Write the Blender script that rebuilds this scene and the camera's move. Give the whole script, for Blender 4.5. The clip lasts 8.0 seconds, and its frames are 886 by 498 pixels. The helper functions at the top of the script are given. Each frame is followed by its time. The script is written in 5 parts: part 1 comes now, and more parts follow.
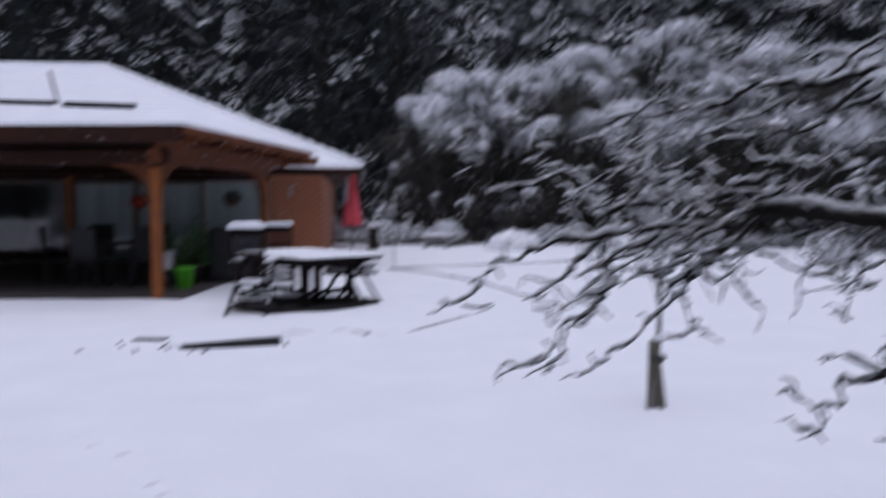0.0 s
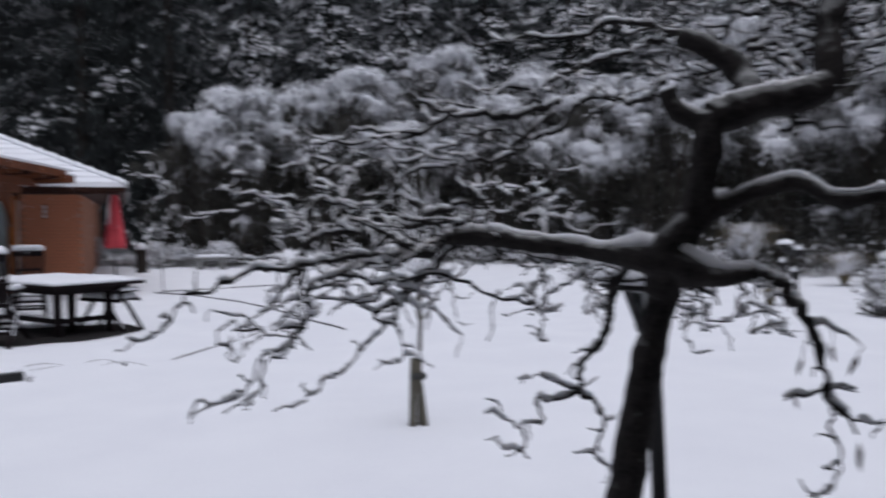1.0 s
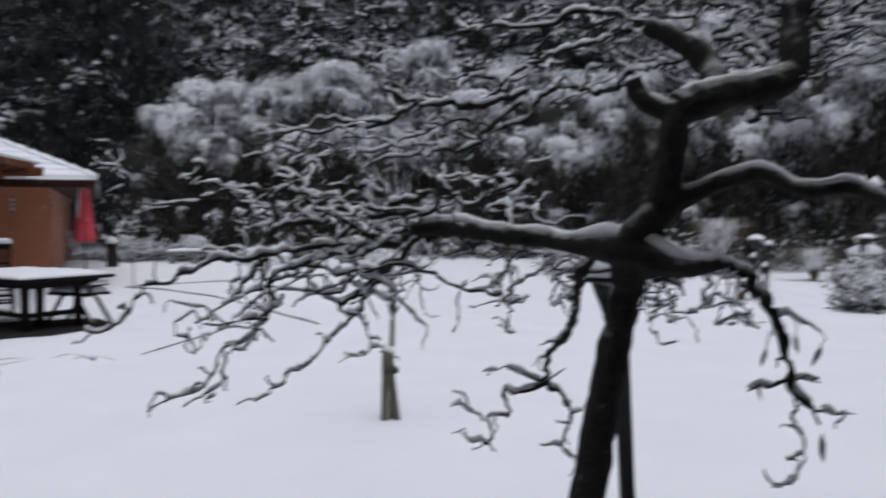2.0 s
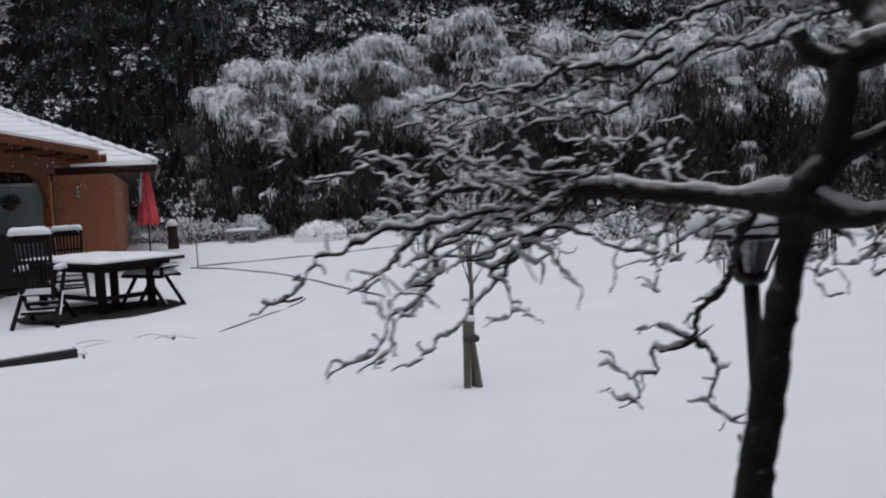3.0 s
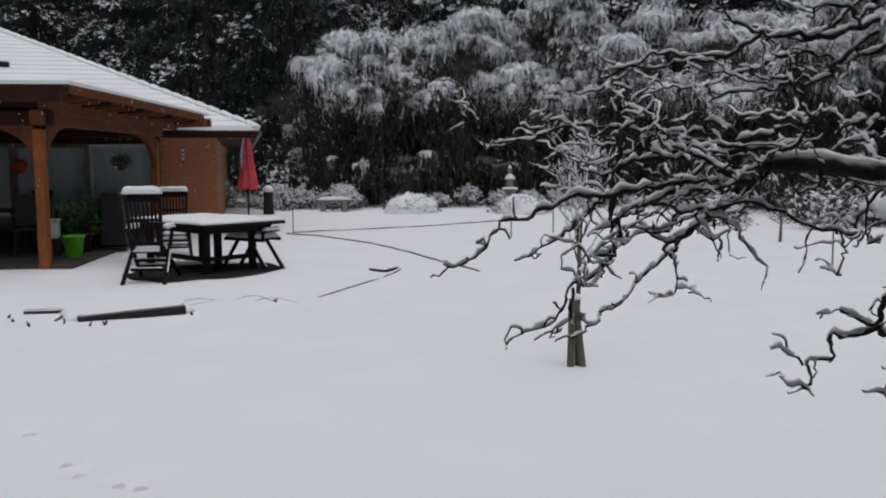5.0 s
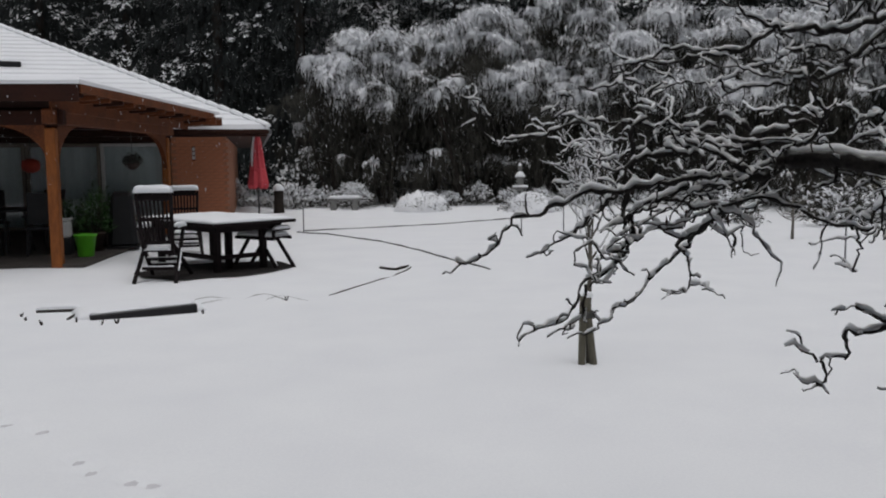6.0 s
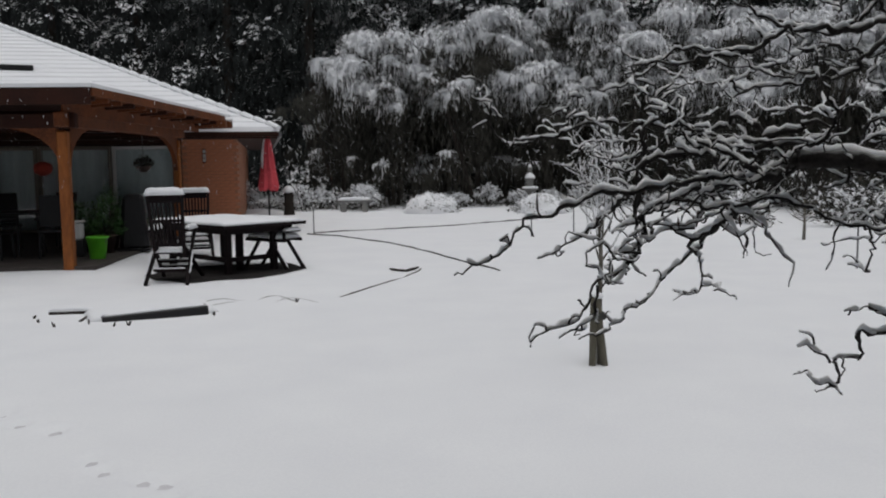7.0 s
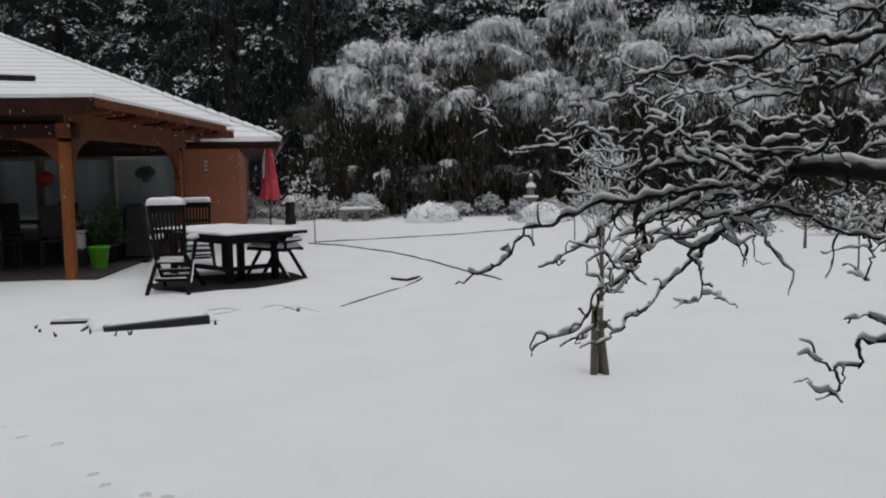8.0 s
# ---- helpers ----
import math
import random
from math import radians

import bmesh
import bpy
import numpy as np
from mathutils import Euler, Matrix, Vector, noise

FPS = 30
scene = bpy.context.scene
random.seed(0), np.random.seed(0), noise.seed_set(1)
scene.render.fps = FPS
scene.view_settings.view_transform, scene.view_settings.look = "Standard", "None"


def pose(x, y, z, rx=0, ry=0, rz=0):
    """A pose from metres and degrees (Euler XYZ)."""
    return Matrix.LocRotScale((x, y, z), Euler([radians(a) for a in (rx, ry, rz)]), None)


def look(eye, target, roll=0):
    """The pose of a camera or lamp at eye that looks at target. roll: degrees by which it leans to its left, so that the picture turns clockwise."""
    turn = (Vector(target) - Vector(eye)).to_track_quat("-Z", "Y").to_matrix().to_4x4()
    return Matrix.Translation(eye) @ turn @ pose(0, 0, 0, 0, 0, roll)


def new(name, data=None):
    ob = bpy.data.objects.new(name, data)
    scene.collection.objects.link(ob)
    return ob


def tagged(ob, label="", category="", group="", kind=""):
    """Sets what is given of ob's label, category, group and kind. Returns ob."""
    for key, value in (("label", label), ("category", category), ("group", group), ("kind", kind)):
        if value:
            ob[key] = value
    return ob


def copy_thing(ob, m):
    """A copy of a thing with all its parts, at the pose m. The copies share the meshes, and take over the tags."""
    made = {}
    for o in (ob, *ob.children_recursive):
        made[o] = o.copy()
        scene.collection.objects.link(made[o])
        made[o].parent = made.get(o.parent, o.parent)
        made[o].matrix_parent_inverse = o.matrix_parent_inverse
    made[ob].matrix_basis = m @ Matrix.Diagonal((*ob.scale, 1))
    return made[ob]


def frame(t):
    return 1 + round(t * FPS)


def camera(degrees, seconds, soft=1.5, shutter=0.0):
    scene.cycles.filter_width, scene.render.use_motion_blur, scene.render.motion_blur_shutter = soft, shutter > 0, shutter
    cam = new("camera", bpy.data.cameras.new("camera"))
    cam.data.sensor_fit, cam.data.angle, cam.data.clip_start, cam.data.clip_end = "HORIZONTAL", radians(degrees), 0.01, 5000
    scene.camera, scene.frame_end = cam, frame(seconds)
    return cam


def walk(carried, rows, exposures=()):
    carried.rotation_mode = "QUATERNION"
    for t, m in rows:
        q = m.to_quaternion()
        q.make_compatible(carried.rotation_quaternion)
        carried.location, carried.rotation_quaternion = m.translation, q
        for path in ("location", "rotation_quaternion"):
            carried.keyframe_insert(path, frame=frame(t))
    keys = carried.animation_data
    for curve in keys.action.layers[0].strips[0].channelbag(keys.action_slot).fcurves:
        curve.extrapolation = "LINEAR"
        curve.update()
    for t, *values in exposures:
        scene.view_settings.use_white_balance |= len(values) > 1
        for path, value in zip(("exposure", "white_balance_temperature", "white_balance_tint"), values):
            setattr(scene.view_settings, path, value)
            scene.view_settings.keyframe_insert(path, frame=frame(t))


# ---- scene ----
cam = camera(54.2, 8.0, soft=2.0, shutter=0.9)
PATH = [
    (0, (0.346, -0.104, 1.639), (0.266, 1.891, 1.526), -0.1),
    (0.2, (0.394, -0.071, 1.64), (0.411, 1.928, 1.588), 0.2),
    (0.5, (0.452, -0.074, 1.664), (0.62, 1.918, 1.619), -0.7),
    (1, (0.529, -0.074, 1.659), (0.943, 1.882, 1.587), -0.4),
    (1.5, (0.55, -0.075, 1.655), (1.085, 1.85, 1.584), 0.3),
    (2, (0.553, -0.059, 1.649), (1.023, 1.883, 1.565), -0.2),
    (2.2, (0.546, -0.062, 1.651), (0.928, 1.898, 1.542), -0.6),
    (3.3, (0.223, -0.007, 1.632), (0.588, 1.951, 1.448), -2.8),
    (3.5, (0.183, 0.02, 1.622), (0.571, 1.968, 1.386), -1.8),
    (3.9, (0.152, 0.023, 1.641), (0.435, 1.99, 1.41), -1.1),
    (4, (0.145, 0.015, 1.626), (0.417, 1.982, 1.391), -0.6),
    (4.5, (0.125, 0.006, 1.628), (0.336, 1.986, 1.439), -0.4),
    (5, (0.116, 0.013, 1.625), (0.286, 1.996, 1.427), -0.4),
    (6.5, (0.112, 0.02, 1.621), (0.25, 2.005, 1.419), -0.7),
    (7, (0.109, 0.016, 1.621), (0.233, 2.002, 1.423), -0.8),
    (7.5, (0.106, 0.005, 1.622), (0.225, 1.993, 1.435), -0.9),
    (8, (0.108, 0.006, 1.622), (0.23, 1.995, 1.445), -0.9),
]
walk(cam, [(t, look(eye, target, roll)) for t, eye, target, roll in PATH],
     [(0.0, -0.05, 5600, 22), (1.0, 0.0, 5880, 16), (2.0, 0.0, 5980, 13), (3.3, -0.165, 6150, 12), (5.0, -0.18, 6320, 11), (8.0, -0.21, 6440, 9)])

# ---- world and light: an overcast, snowing day ----
world = bpy.data.worlds.new("world")
scene.world = world
world.use_nodes = True
wn, wl = world.node_tree.nodes, world.node_tree.links
sky = wn.new("ShaderNodeTexSky")
sky.sky_type, sky.sun_disc = "NISHITA", False
sky.sun_elevation, sky.sun_rotation = radians(80), radians(160)
sky.air_density, sky.dust_density = 1.0, 4.0
grey = wn.new("ShaderNodeHueSaturation")
grey.inputs["Saturation"].default_value = 0.18
wl.new(sky.outputs[0], grey.inputs["Color"])
wl.new(grey.outputs[0], wn["Background"].inputs["Color"])
wn["Background"].inputs["Strength"].default_value = 0.10
sun = new("sun", bpy.data.lights.new("sun", "SUN"))
sun.data.energy, sun.data.angle, sun.data.color = 0.75, radians(60), (1.0, 0.97, 0.93)
sun.matrix_world = look((2, -5, 34), (0, 0, 0))


# ---- materials ----
def material(name, colour, rough=0.8, second=None, scale=4.0, fine=40.0, bump=0.3, metal=0.0, depth=0.01, stretch=(1, 1, 1), spread=0.0, gloss=0.3):
    """Two-scale noise between two colours, with fine relief."""
    m = bpy.data.materials.new(name)
    m.use_nodes = True
    n, l = m.node_tree.nodes, m.node_tree.links
    b = n["Principled BSDF"]
    b.inputs["Specular IOR Level"].default_value = gloss
    b.inputs["Roughness"].default_value, b.inputs["Metallic"].default_value = rough, metal
    co = n.new("ShaderNodeTexCoord")
    mp = n.new("ShaderNodeMapping")
    mp.inputs["Scale"].default_value = stretch
    l.new(co.outputs["Object"], mp.inputs[0])
    big, small = n.new("ShaderNodeTexNoise"), n.new("ShaderNodeTexNoise")
    big.inputs["Scale"].default_value, small.inputs["Scale"].default_value = scale, fine
    small.inputs["Detail"].default_value = 6
    l.new(mp.outputs[0], big.inputs[0]), l.new(mp.outputs[0], small.inputs[0])
    add = n.new("ShaderNodeMath")
    add.operation = "MULTIPLY_ADD"
    add.inputs[1].default_value = 0.5
    half = n.new("ShaderNodeMath")
    half.operation = "MULTIPLY"
    half.inputs[1].default_value = 0.5
    l.new(small.outputs[0], half.inputs[0])
    l.new(big.outputs[0], add.inputs[0]), l.new(half.outputs[0], add.inputs[2])
    ramp = n.new("ShaderNodeValToRGB")
    ramp.color_ramp.elements[0].position, ramp.color_ramp.elements[1].position = 0.33, 0.67
    second = second or tuple(c * 0.6 for c in colour)
    ramp.color_ramp.elements[0].color, ramp.color_ramp.elements[1].color = (*second, 1), (*colour, 1)
    l.new(add.outputs[0], ramp.inputs[0])
    out = ramp.outputs[0]
    if spread:
        geo, hsv, mr = n.new("ShaderNodeNewGeometry"), n.new("ShaderNodeHueSaturation"), n.new("ShaderNodeMapRange")
        mr.inputs["To Min"].default_value, mr.inputs["To Max"].default_value = 1 - spread, 1 + spread
        l.new(geo.outputs["Random Per Island"], mr.inputs["Value"])
        l.new(mr.outputs[0], hsv.inputs["Value"]), l.new(out, hsv.inputs["Color"])
        out = hsv.outputs[0]
    l.new(out, b.inputs["Base Color"])
    if bump:
        bp = n.new("ShaderNodeBump")
        bp.inputs["Strength"].default_value, bp.inputs["Distance"].default_value = bump, depth
        l.new(small.outputs[0], bp.inputs["Height"]), l.new(bp.outputs[0], b.inputs["Normal"])
    return m


SNOW = material("snow", (0.84, 0.85, 0.87), 0.75, (0.78, 0.79, 0.82), 1.2, 60, 0.25, depth=0.006)
TWIG_SNOW = material("twig_snow", (0.84, 0.85, 0.87), 0.8, (0.70, 0.71, 0.73), 20, 160, 0.4, depth=0.003)
soak = TWIG_SNOW.node_tree.nodes["Principled BSDF"]
soak.inputs["Subsurface Weight"].default_value = 0.6
soak.inputs["Subsurface Radius"].default_value = (0.9, 0.95, 1.0)
soak.inputs["Subsurface Scale"].default_value = 0.010
PRINT_GREY = material("footprint_grey", (0.66, 0.655, 0.68), 0.7, (0.50, 0.495, 0.52), 9, 60, 0.5, depth=0.01)
CLUMP = material("clumped_snow", (0.90, 0.91, 0.93), 0.8, (0.82, 0.83, 0.86), 6, 50, 0.4, depth=0.02, spread=0.10, gloss=0.08)
BARK = material("hazel_bark", (0.054, 0.049, 0.047), 0.9, (0.019, 0.018, 0.018), 14, 120, 0.6, depth=0.004, gloss=0.08)


def dusted(m, low, high, colour=(0.80, 0.81, 0.83, 1)):
    """A thin uneven dusting of snow on the upper sides of a material."""
    n, l = m.node_tree.nodes, m.node_tree.links
    b = n["Principled BSDF"]
    base = b.inputs["Base Color"].links[0].from_socket
    geo, xyz, co, grain = n.new("ShaderNodeNewGeometry"), n.new("ShaderNodeSeparateXYZ"), n.new("ShaderNodeTexCoord"), n.new("ShaderNodeTexNoise")
    grain.inputs["Scale"].default_value, grain.inputs["Detail"].default_value = 55, 5
    l.new(geo.outputs["Normal"], xyz.inputs[0]), l.new(co.outputs["Object"], grain.inputs[0])
    add, mr, mix = n.new("ShaderNodeMath"), n.new("ShaderNodeMapRange"), n.new("ShaderNodeMix")
    add.operation = "MULTIPLY_ADD"
    add.inputs[1].default_value = 0.9
    l.new(grain.outputs[0], add.inputs[0]), l.new(xyz.outputs[2], add.inputs[2])
    mr.inputs["From Min"].default_value, mr.inputs["From Max"].default_value = low, high
    mix.data_type = "RGBA"
    l.new(add.outputs[0], mr.inputs["Value"]), l.new(mr.outputs[0], mix.inputs["Factor"])
    l.new(base, mix.inputs[6])
    mix.inputs[7].default_value = colour
    l.new(mix.outputs[2], b.inputs["Base Color"])


dusted(BARK, 0.82, 1.55, (0.48, 0.49, 0.48, 1))
MOSSY = material("grey_bark", (0.16, 0.145, 0.12), 0.9, (0.07, 0.065, 0.055), 10, 90, 0.6, depth=0.004)
TRUNK = material("forest_bark", (0.050, 0.042, 0.036), 0.95, (0.022, 0.019, 0.017), 2, 20, 0.6, depth=0.03, gloss=0.08)
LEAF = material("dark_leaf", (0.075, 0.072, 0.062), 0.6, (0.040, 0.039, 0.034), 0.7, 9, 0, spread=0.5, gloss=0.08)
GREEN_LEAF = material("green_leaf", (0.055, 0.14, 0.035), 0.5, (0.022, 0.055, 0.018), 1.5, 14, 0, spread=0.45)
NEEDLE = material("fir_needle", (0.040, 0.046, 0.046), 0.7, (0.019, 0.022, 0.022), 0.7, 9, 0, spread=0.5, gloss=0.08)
STRAW = material("dry_grass", (0.20, 0.165, 0.10), 0.8, (0.09, 0.075, 0.045), 1.0, 12, 0, spread=0.4, gloss=0.08)
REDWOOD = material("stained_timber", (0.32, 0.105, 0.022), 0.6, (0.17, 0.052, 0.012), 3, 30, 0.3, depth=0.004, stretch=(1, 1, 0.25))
# the stained timber again, near black: the eaves' shade put into the colour
EAVE_SHADE = material("eave_shade_brown", (0.036, 0.0085, 0.003), 0.8, (0.015, 0.0035, 0.0015), 3, 30, 0.3, depth=0.004)
# a mid tone of it for half-shaded eave timber; also the sign plate
MID_BROWN = material("mid_brown_boards", (0.17, 0.048, 0.012), 0.65, (0.06, 0.017, 0.005), 3, 30, 0.3, depth=0.004)
FURNITURE = material("dark_furniture_wood", (0.013, 0.008, 0.009), 0.65, (0.006, 0.004, 0.0045), 8, 70, 0.3, depth=0.002, gloss=0.12)
BRICK = material("brick", (0.55, 0.225, 0.125), 0.85, (0.43, 0.160, 0.085), 2.5, 25, 0.3, depth=0.004, spread=0.16)
MORTAR = material("mortar", (0.50, 0.235, 0.145), 0.95, None, 3, 50, 0.3)
TILE = material("roof_tile", (0.16, 0.08, 0.06), 0.8, None, 3, 40, 0.3)
PALE = material("pale_paint", (0.62, 0.62, 0.60), 0.5, (0.50, 0.50, 0.49), 3, 40, 0.1)
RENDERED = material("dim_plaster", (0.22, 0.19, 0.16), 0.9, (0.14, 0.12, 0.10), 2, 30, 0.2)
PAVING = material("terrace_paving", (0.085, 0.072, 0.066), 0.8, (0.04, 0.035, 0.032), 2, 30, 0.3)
# bare soil, darkened further for the shade under the table
BARE_SHADED = material("shaded_bare_ground", (0.022, 0.018, 0.017), 0.95, (0.010, 0.009, 0.009), 5, 40, 0.7, depth=0.02)
BLACK = material("black_plastic", (0.016, 0.016, 0.018), 0.45, (0.009, 0.009, 0.010), 5, 60, 0.1)
GREEN = material("green_plastic", (0.13, 0.52, 0.03), 0.4, (0.10, 0.42, 0.025), 5, 60, 0.05)
RED = material("red_cloth", (0.74, 0.11, 0.13), 0.85, (0.55, 0.06, 0.08), 4, 60, 0.3, depth=0.004)
DULL_RED = material("faded_red_paper", (0.30, 0.035, 0.02), 0.8, (0.16, 0.018, 0.012), 5, 40, 0.2)
STAKE = material("round_stake_wood", (0.18, 0.165, 0.125), 0.85, (0.075, 0.07, 0.052), 8, 60, 0.4, depth=0.003, stretch=(1, 1, 0.2))
STONE = material("garden_stone", (0.26, 0.26, 0.25), 0.9, (0.14, 0.14, 0.135), 5, 50, 0.4)
METAL = material("grey_metal", (0.20, 0.20, 0.21), 0.45, None, 5, 50, 0.1, 0.7)
ROPE = material("dark_rope", (0.07, 0.07, 0.065), 0.9, None, 10, 90, 0.2)
POT = material("dark_pot", (0.05, 0.03, 0.025), 0.7, None, 6, 60, 0.2)
GLASS = bpy.data.materials.new("window_glass")
GLASS.use_nodes = True
gb = GLASS.node_tree.nodes["Principled BSDF"]
gb.inputs["Base Color"].default_value, gb.inputs["Roughness"].default_value = (0.92, 0.96, 0.97, 1), 0.04
gb.inputs["Transmission Weight"].default_value, gb.inputs["IOR"].default_value = 1.0, 1.5
# pale to make up for weak pane reflections; darker streaks paint the folds' shade
SHADE = material("net_curtain", (0.84, 0.90, 0.90), 0.9, (0.40, 0.47, 0.47), 1.3, 30, 0.2, stretch=(4, 4, 0.3))


# ---- mesh helpers ----
def group(name, label, category, at=(0, 0, 0), turn=0.0, kind="", bunch=""):
    ob = new(name)
    ob.empty_display_size = 0.1
    ob.matrix_basis = pose(*at, 0, 0, turn)
    return tagged(ob, label, category, bunch, kind)


def finish(name, me, mats, parent=None, label="", smooth=False):
    for m in (mats if isinstance(mats, (list, tuple)) else [mats]):
        me.materials.append(m)
    if smooth:
        me.polygons.foreach_set("use_smooth", [True] * len(me.polygons))
    ob = new(name, me)
    ob.parent = parent
    return tagged(ob, label)


def part(name, bm, mats, parent=None, label="", smooth=False):
    me = bpy.data.meshes.new(name)
    bm.normal_update()
    bm.to_mesh(me)
    bm.free()
    return finish(name, me, mats, parent, label, smooth)


def lists(name, v, f, mats, parent=None, label="", smooth=False, slots=None):
    me = bpy.data.meshes.new(name)
    me.from_pydata(v, [], f)
    if slots:
        me.polygons.foreach_set("material_index", slots)
    me.update()
    return finish(name, me, mats, parent, label, smooth)


def box(bm, size, m, bevel=0.006):
    """A bevelled box of that size, centred at the pose m."""
    made = bmesh.ops.create_cube(bm, size=1, matrix=m @ Matrix.Diagonal((*size, 1)))
    if bevel:
        edges = list({e for v in made["verts"] for e in v.link_edges})
        bmesh.ops.bevel(bm, geom=edges, offset=min(bevel, min(size) * 0.3), segments=1, affect="EDGES")
    return bm


def bar(bm, a, b, w, h, bevel=0.004):
    """A bevelled bar from a to b."""
    a, b = Vector(a), Vector(b)
    d = b - a
    up = Vector((0, 0, 1)) if abs(d.normalized().z) < 0.95 else Vector((0, 1, 0))
    x = d.normalized()
    y = up.cross(x).normalized()
    z = x.cross(y)
    m = Matrix((x, y, z)).transposed().to_4x4()
    m.translation = (a + b) / 2
    return box(bm, (d.length, w, h), m, bevel)


def boxes(name, rows, mats, parent=None, label="", bevel=0.006):
    bm = bmesh.new()
    for size, at in rows:
        box(bm, size, Matrix.Translation(at), bevel)
    return part(name, bm, mats, parent, label)


def lathe(name, profile, mats, parent=None, label="", sides=16, smooth=True, wobble=0.0, seed=0):
    """A turned form from (radius, height) pairs."""
    rng = random.Random(seed)
    v, f = [], []
    for r, z in profile:
        for i in range(sides):
            a = 2 * math.pi * i / sides
            k = r * (1 + wobble * rng.uniform(-1, 1))
            v.append((k * math.cos(a), k * math.sin(a), z))
    for j in range(len(profile) - 1):
        for i in range(sides):
            f.append((j * sides + i, j * sides + (i + 1) % sides, (j + 1) * sides + (i + 1) % sides, (j + 1) * sides + i))
    f.append(tuple(range(sides))[::-1])
    f.append(tuple((len(profile) - 1) * sides + i for i in range(sides)))
    return lists(name, v, f, mats, parent, label, smooth)


def tube(v, f, path, radii, sides=6, squash=1.0):
    """Adds a round tube along a path to the lists v and f."""
    start = len(v)
    n = len(path)
    side = None
    for i, p in enumerate(path):
        d = (path[min(i + 1, n - 1)] - path[max(i - 1, 0)])
        d = d.normalized() if d.length > 1e-7 else Vector((0, 0, 1))
        if side is None:
            side = d.orthogonal().normalized()
        side = side - d * side.dot(d)
        side = side.normalized() if side.length > 1e-6 else d.orthogonal().normalized()
        other = d.cross(side)
        for k in range(sides):
            a = 2 * math.pi * k / sides
            o = (side * math.cos(a) + other * math.sin(a)) * radii[i]
            v.append((p.x + o.x, p.y + o.y, p.z + o.z * squash))
    for i in range(n - 1):
        for k in range(sides):
            a, b = start + i * sides + k, start + i * sides + (k + 1) % sides
            f.append((a, b, b + sides, a + sides))
    f.append(tuple(start + k for k in range(sides))[::-1])
    f.append(tuple(start + (n - 1) * sides + k for k in range(sides)))


def smooth_path(points, step):
    """A curve through the points, in steps of about that length."""
    p = [Vector(q) for q in points]
    p = [p[0] * 2 - p[1]] + p + [p[-1] * 2 - p[-2]]
    out, where = [], []
    for i in range(1, len(p) - 2):
        n = max(1, int((p[i + 1] - p[i]).length / step))
        for j in range(n):
            t = j / n
            a = 2 * p[i] + (p[i + 1] - p[i - 1]) * t
            b = (2 * p[i - 1] - 5 * p[i] + 4 * p[i + 1] - p[i + 2]) * t * t
            c = (3 * p[i] - p[i - 1] - 3 * p[i + 1] + p[i + 2]) * t ** 3
            out.append((a + b + c) / 2)
            where.append(i - 1 + t)
    out.append(p[-2])
    where.append(len(points) - 1.0)
    return out, where


def rand_dir(rng):
    return Vector((rng.gauss(0, 1), rng.gauss(0, 1), rng.gauss(0, 1))).normalized()


# ---- the ground: one sheet of snow that reaches the horizon ----
def soft(a, b, x):
    t = min(1, max(0, (x - a) / (b - a)))
    return t * t * (3 - 2 * t)


def ground_z(x, y):
    z = 0.035 * noise.noise(Vector((x * 0.22, y * 0.22, 1.7))) + 0.012 * noise.noise(Vector((x * 0.9, y * 0.9, 4.0)))
    z *= soft(1, 5, math.hypot(x, y)) * 0.8 + 0.2
    z += 0.10 * soft(-3.4, -4.1, x) * soft(12.3, 13.2, y) * soft(60, 30, y)
    return z


def axis(lo, hi, near, fine):
    """Grid lines: closest over the footprints, close over the lawn, wide far off."""
    out, v = [], lo
    while v < hi:
        out.append(v)
        if fine[0] <= v <= fine[1]:
            v += 0.04
        elif near[0] <= v <= near[1]:
            v += 0.16
        else:
            v += 1.0 if near[0] - 4 < v < near[1] + 12 else 8.0
    return out + [hi]


def build_ground():
    xs, ys = axis(-400, 400, (-8, 13), (-2.7, -0.7)), axis(-400, 504, (1, 25), (4.1, 5.8))
    prints = [(-1.58, 4.84), (-1.46, 4.67), (-1.20, 4.51), (-1.08, 4.46), (-1.01, 4.26), (-2.47, 5.82), (-2.27, 5.55), (-1.98, 5.38)]
    v, f = [], []
    for y in ys:
        for x in xs:
            z = ground_z(x, y)
            for px, py in prints:
                d2 = (x - px) ** 2 / 0.0045 + (y - py) ** 2 / 0.008
                if d2 < 9:
                    z -= 0.04 * math.exp(-d2 * d2)
            v.append((x, y, z))
    w = len(xs)
    for j in range(len(ys) - 1):
        for i in range(w - 1):
            f.append((j * w + i, j * w + i + 1, (j + 1) * w + i + 1, (j + 1) * w + i))
    ob = lists("ground", v, f, SNOW, smooth=True)
    tagged(ob, "smooth fresh snow over a garden lawn", "ground", kind="structure")


build_ground()


# ---- unseen walls and roof added round the camera: they block light and close the place behind ----
def build_light_blockers():
    tagged(boxes("blocker_south", [((30, 0.3, 6.0), (1, -2.2, 2.95))], PALE), "unseen pale wall added behind the camera to block frontal light", "wall", kind="structure")
    tagged(boxes("blocker_west", [((0.3, 6.4, 4.2), (-4.6, 1.2, 2.05))], PALE), "unseen pale wall added on the left to dim the near snow", "wall", kind="structure")
    tagged(boxes("blocker_roof", [((30, 3.05, 0.14), (1, -0.575, 3.0))], RENDERED), "unseen roof slab added above the camera to shade the hazel", "roof", kind="structure")
    tagged(boxes("blocker_edge", [((30, 0.12, 0.12), (1, 1.01, 2.98))], METAL), "unseen metal strip along the edge of the added roof slab", "gutter", kind="structure")


build_light_blockers()


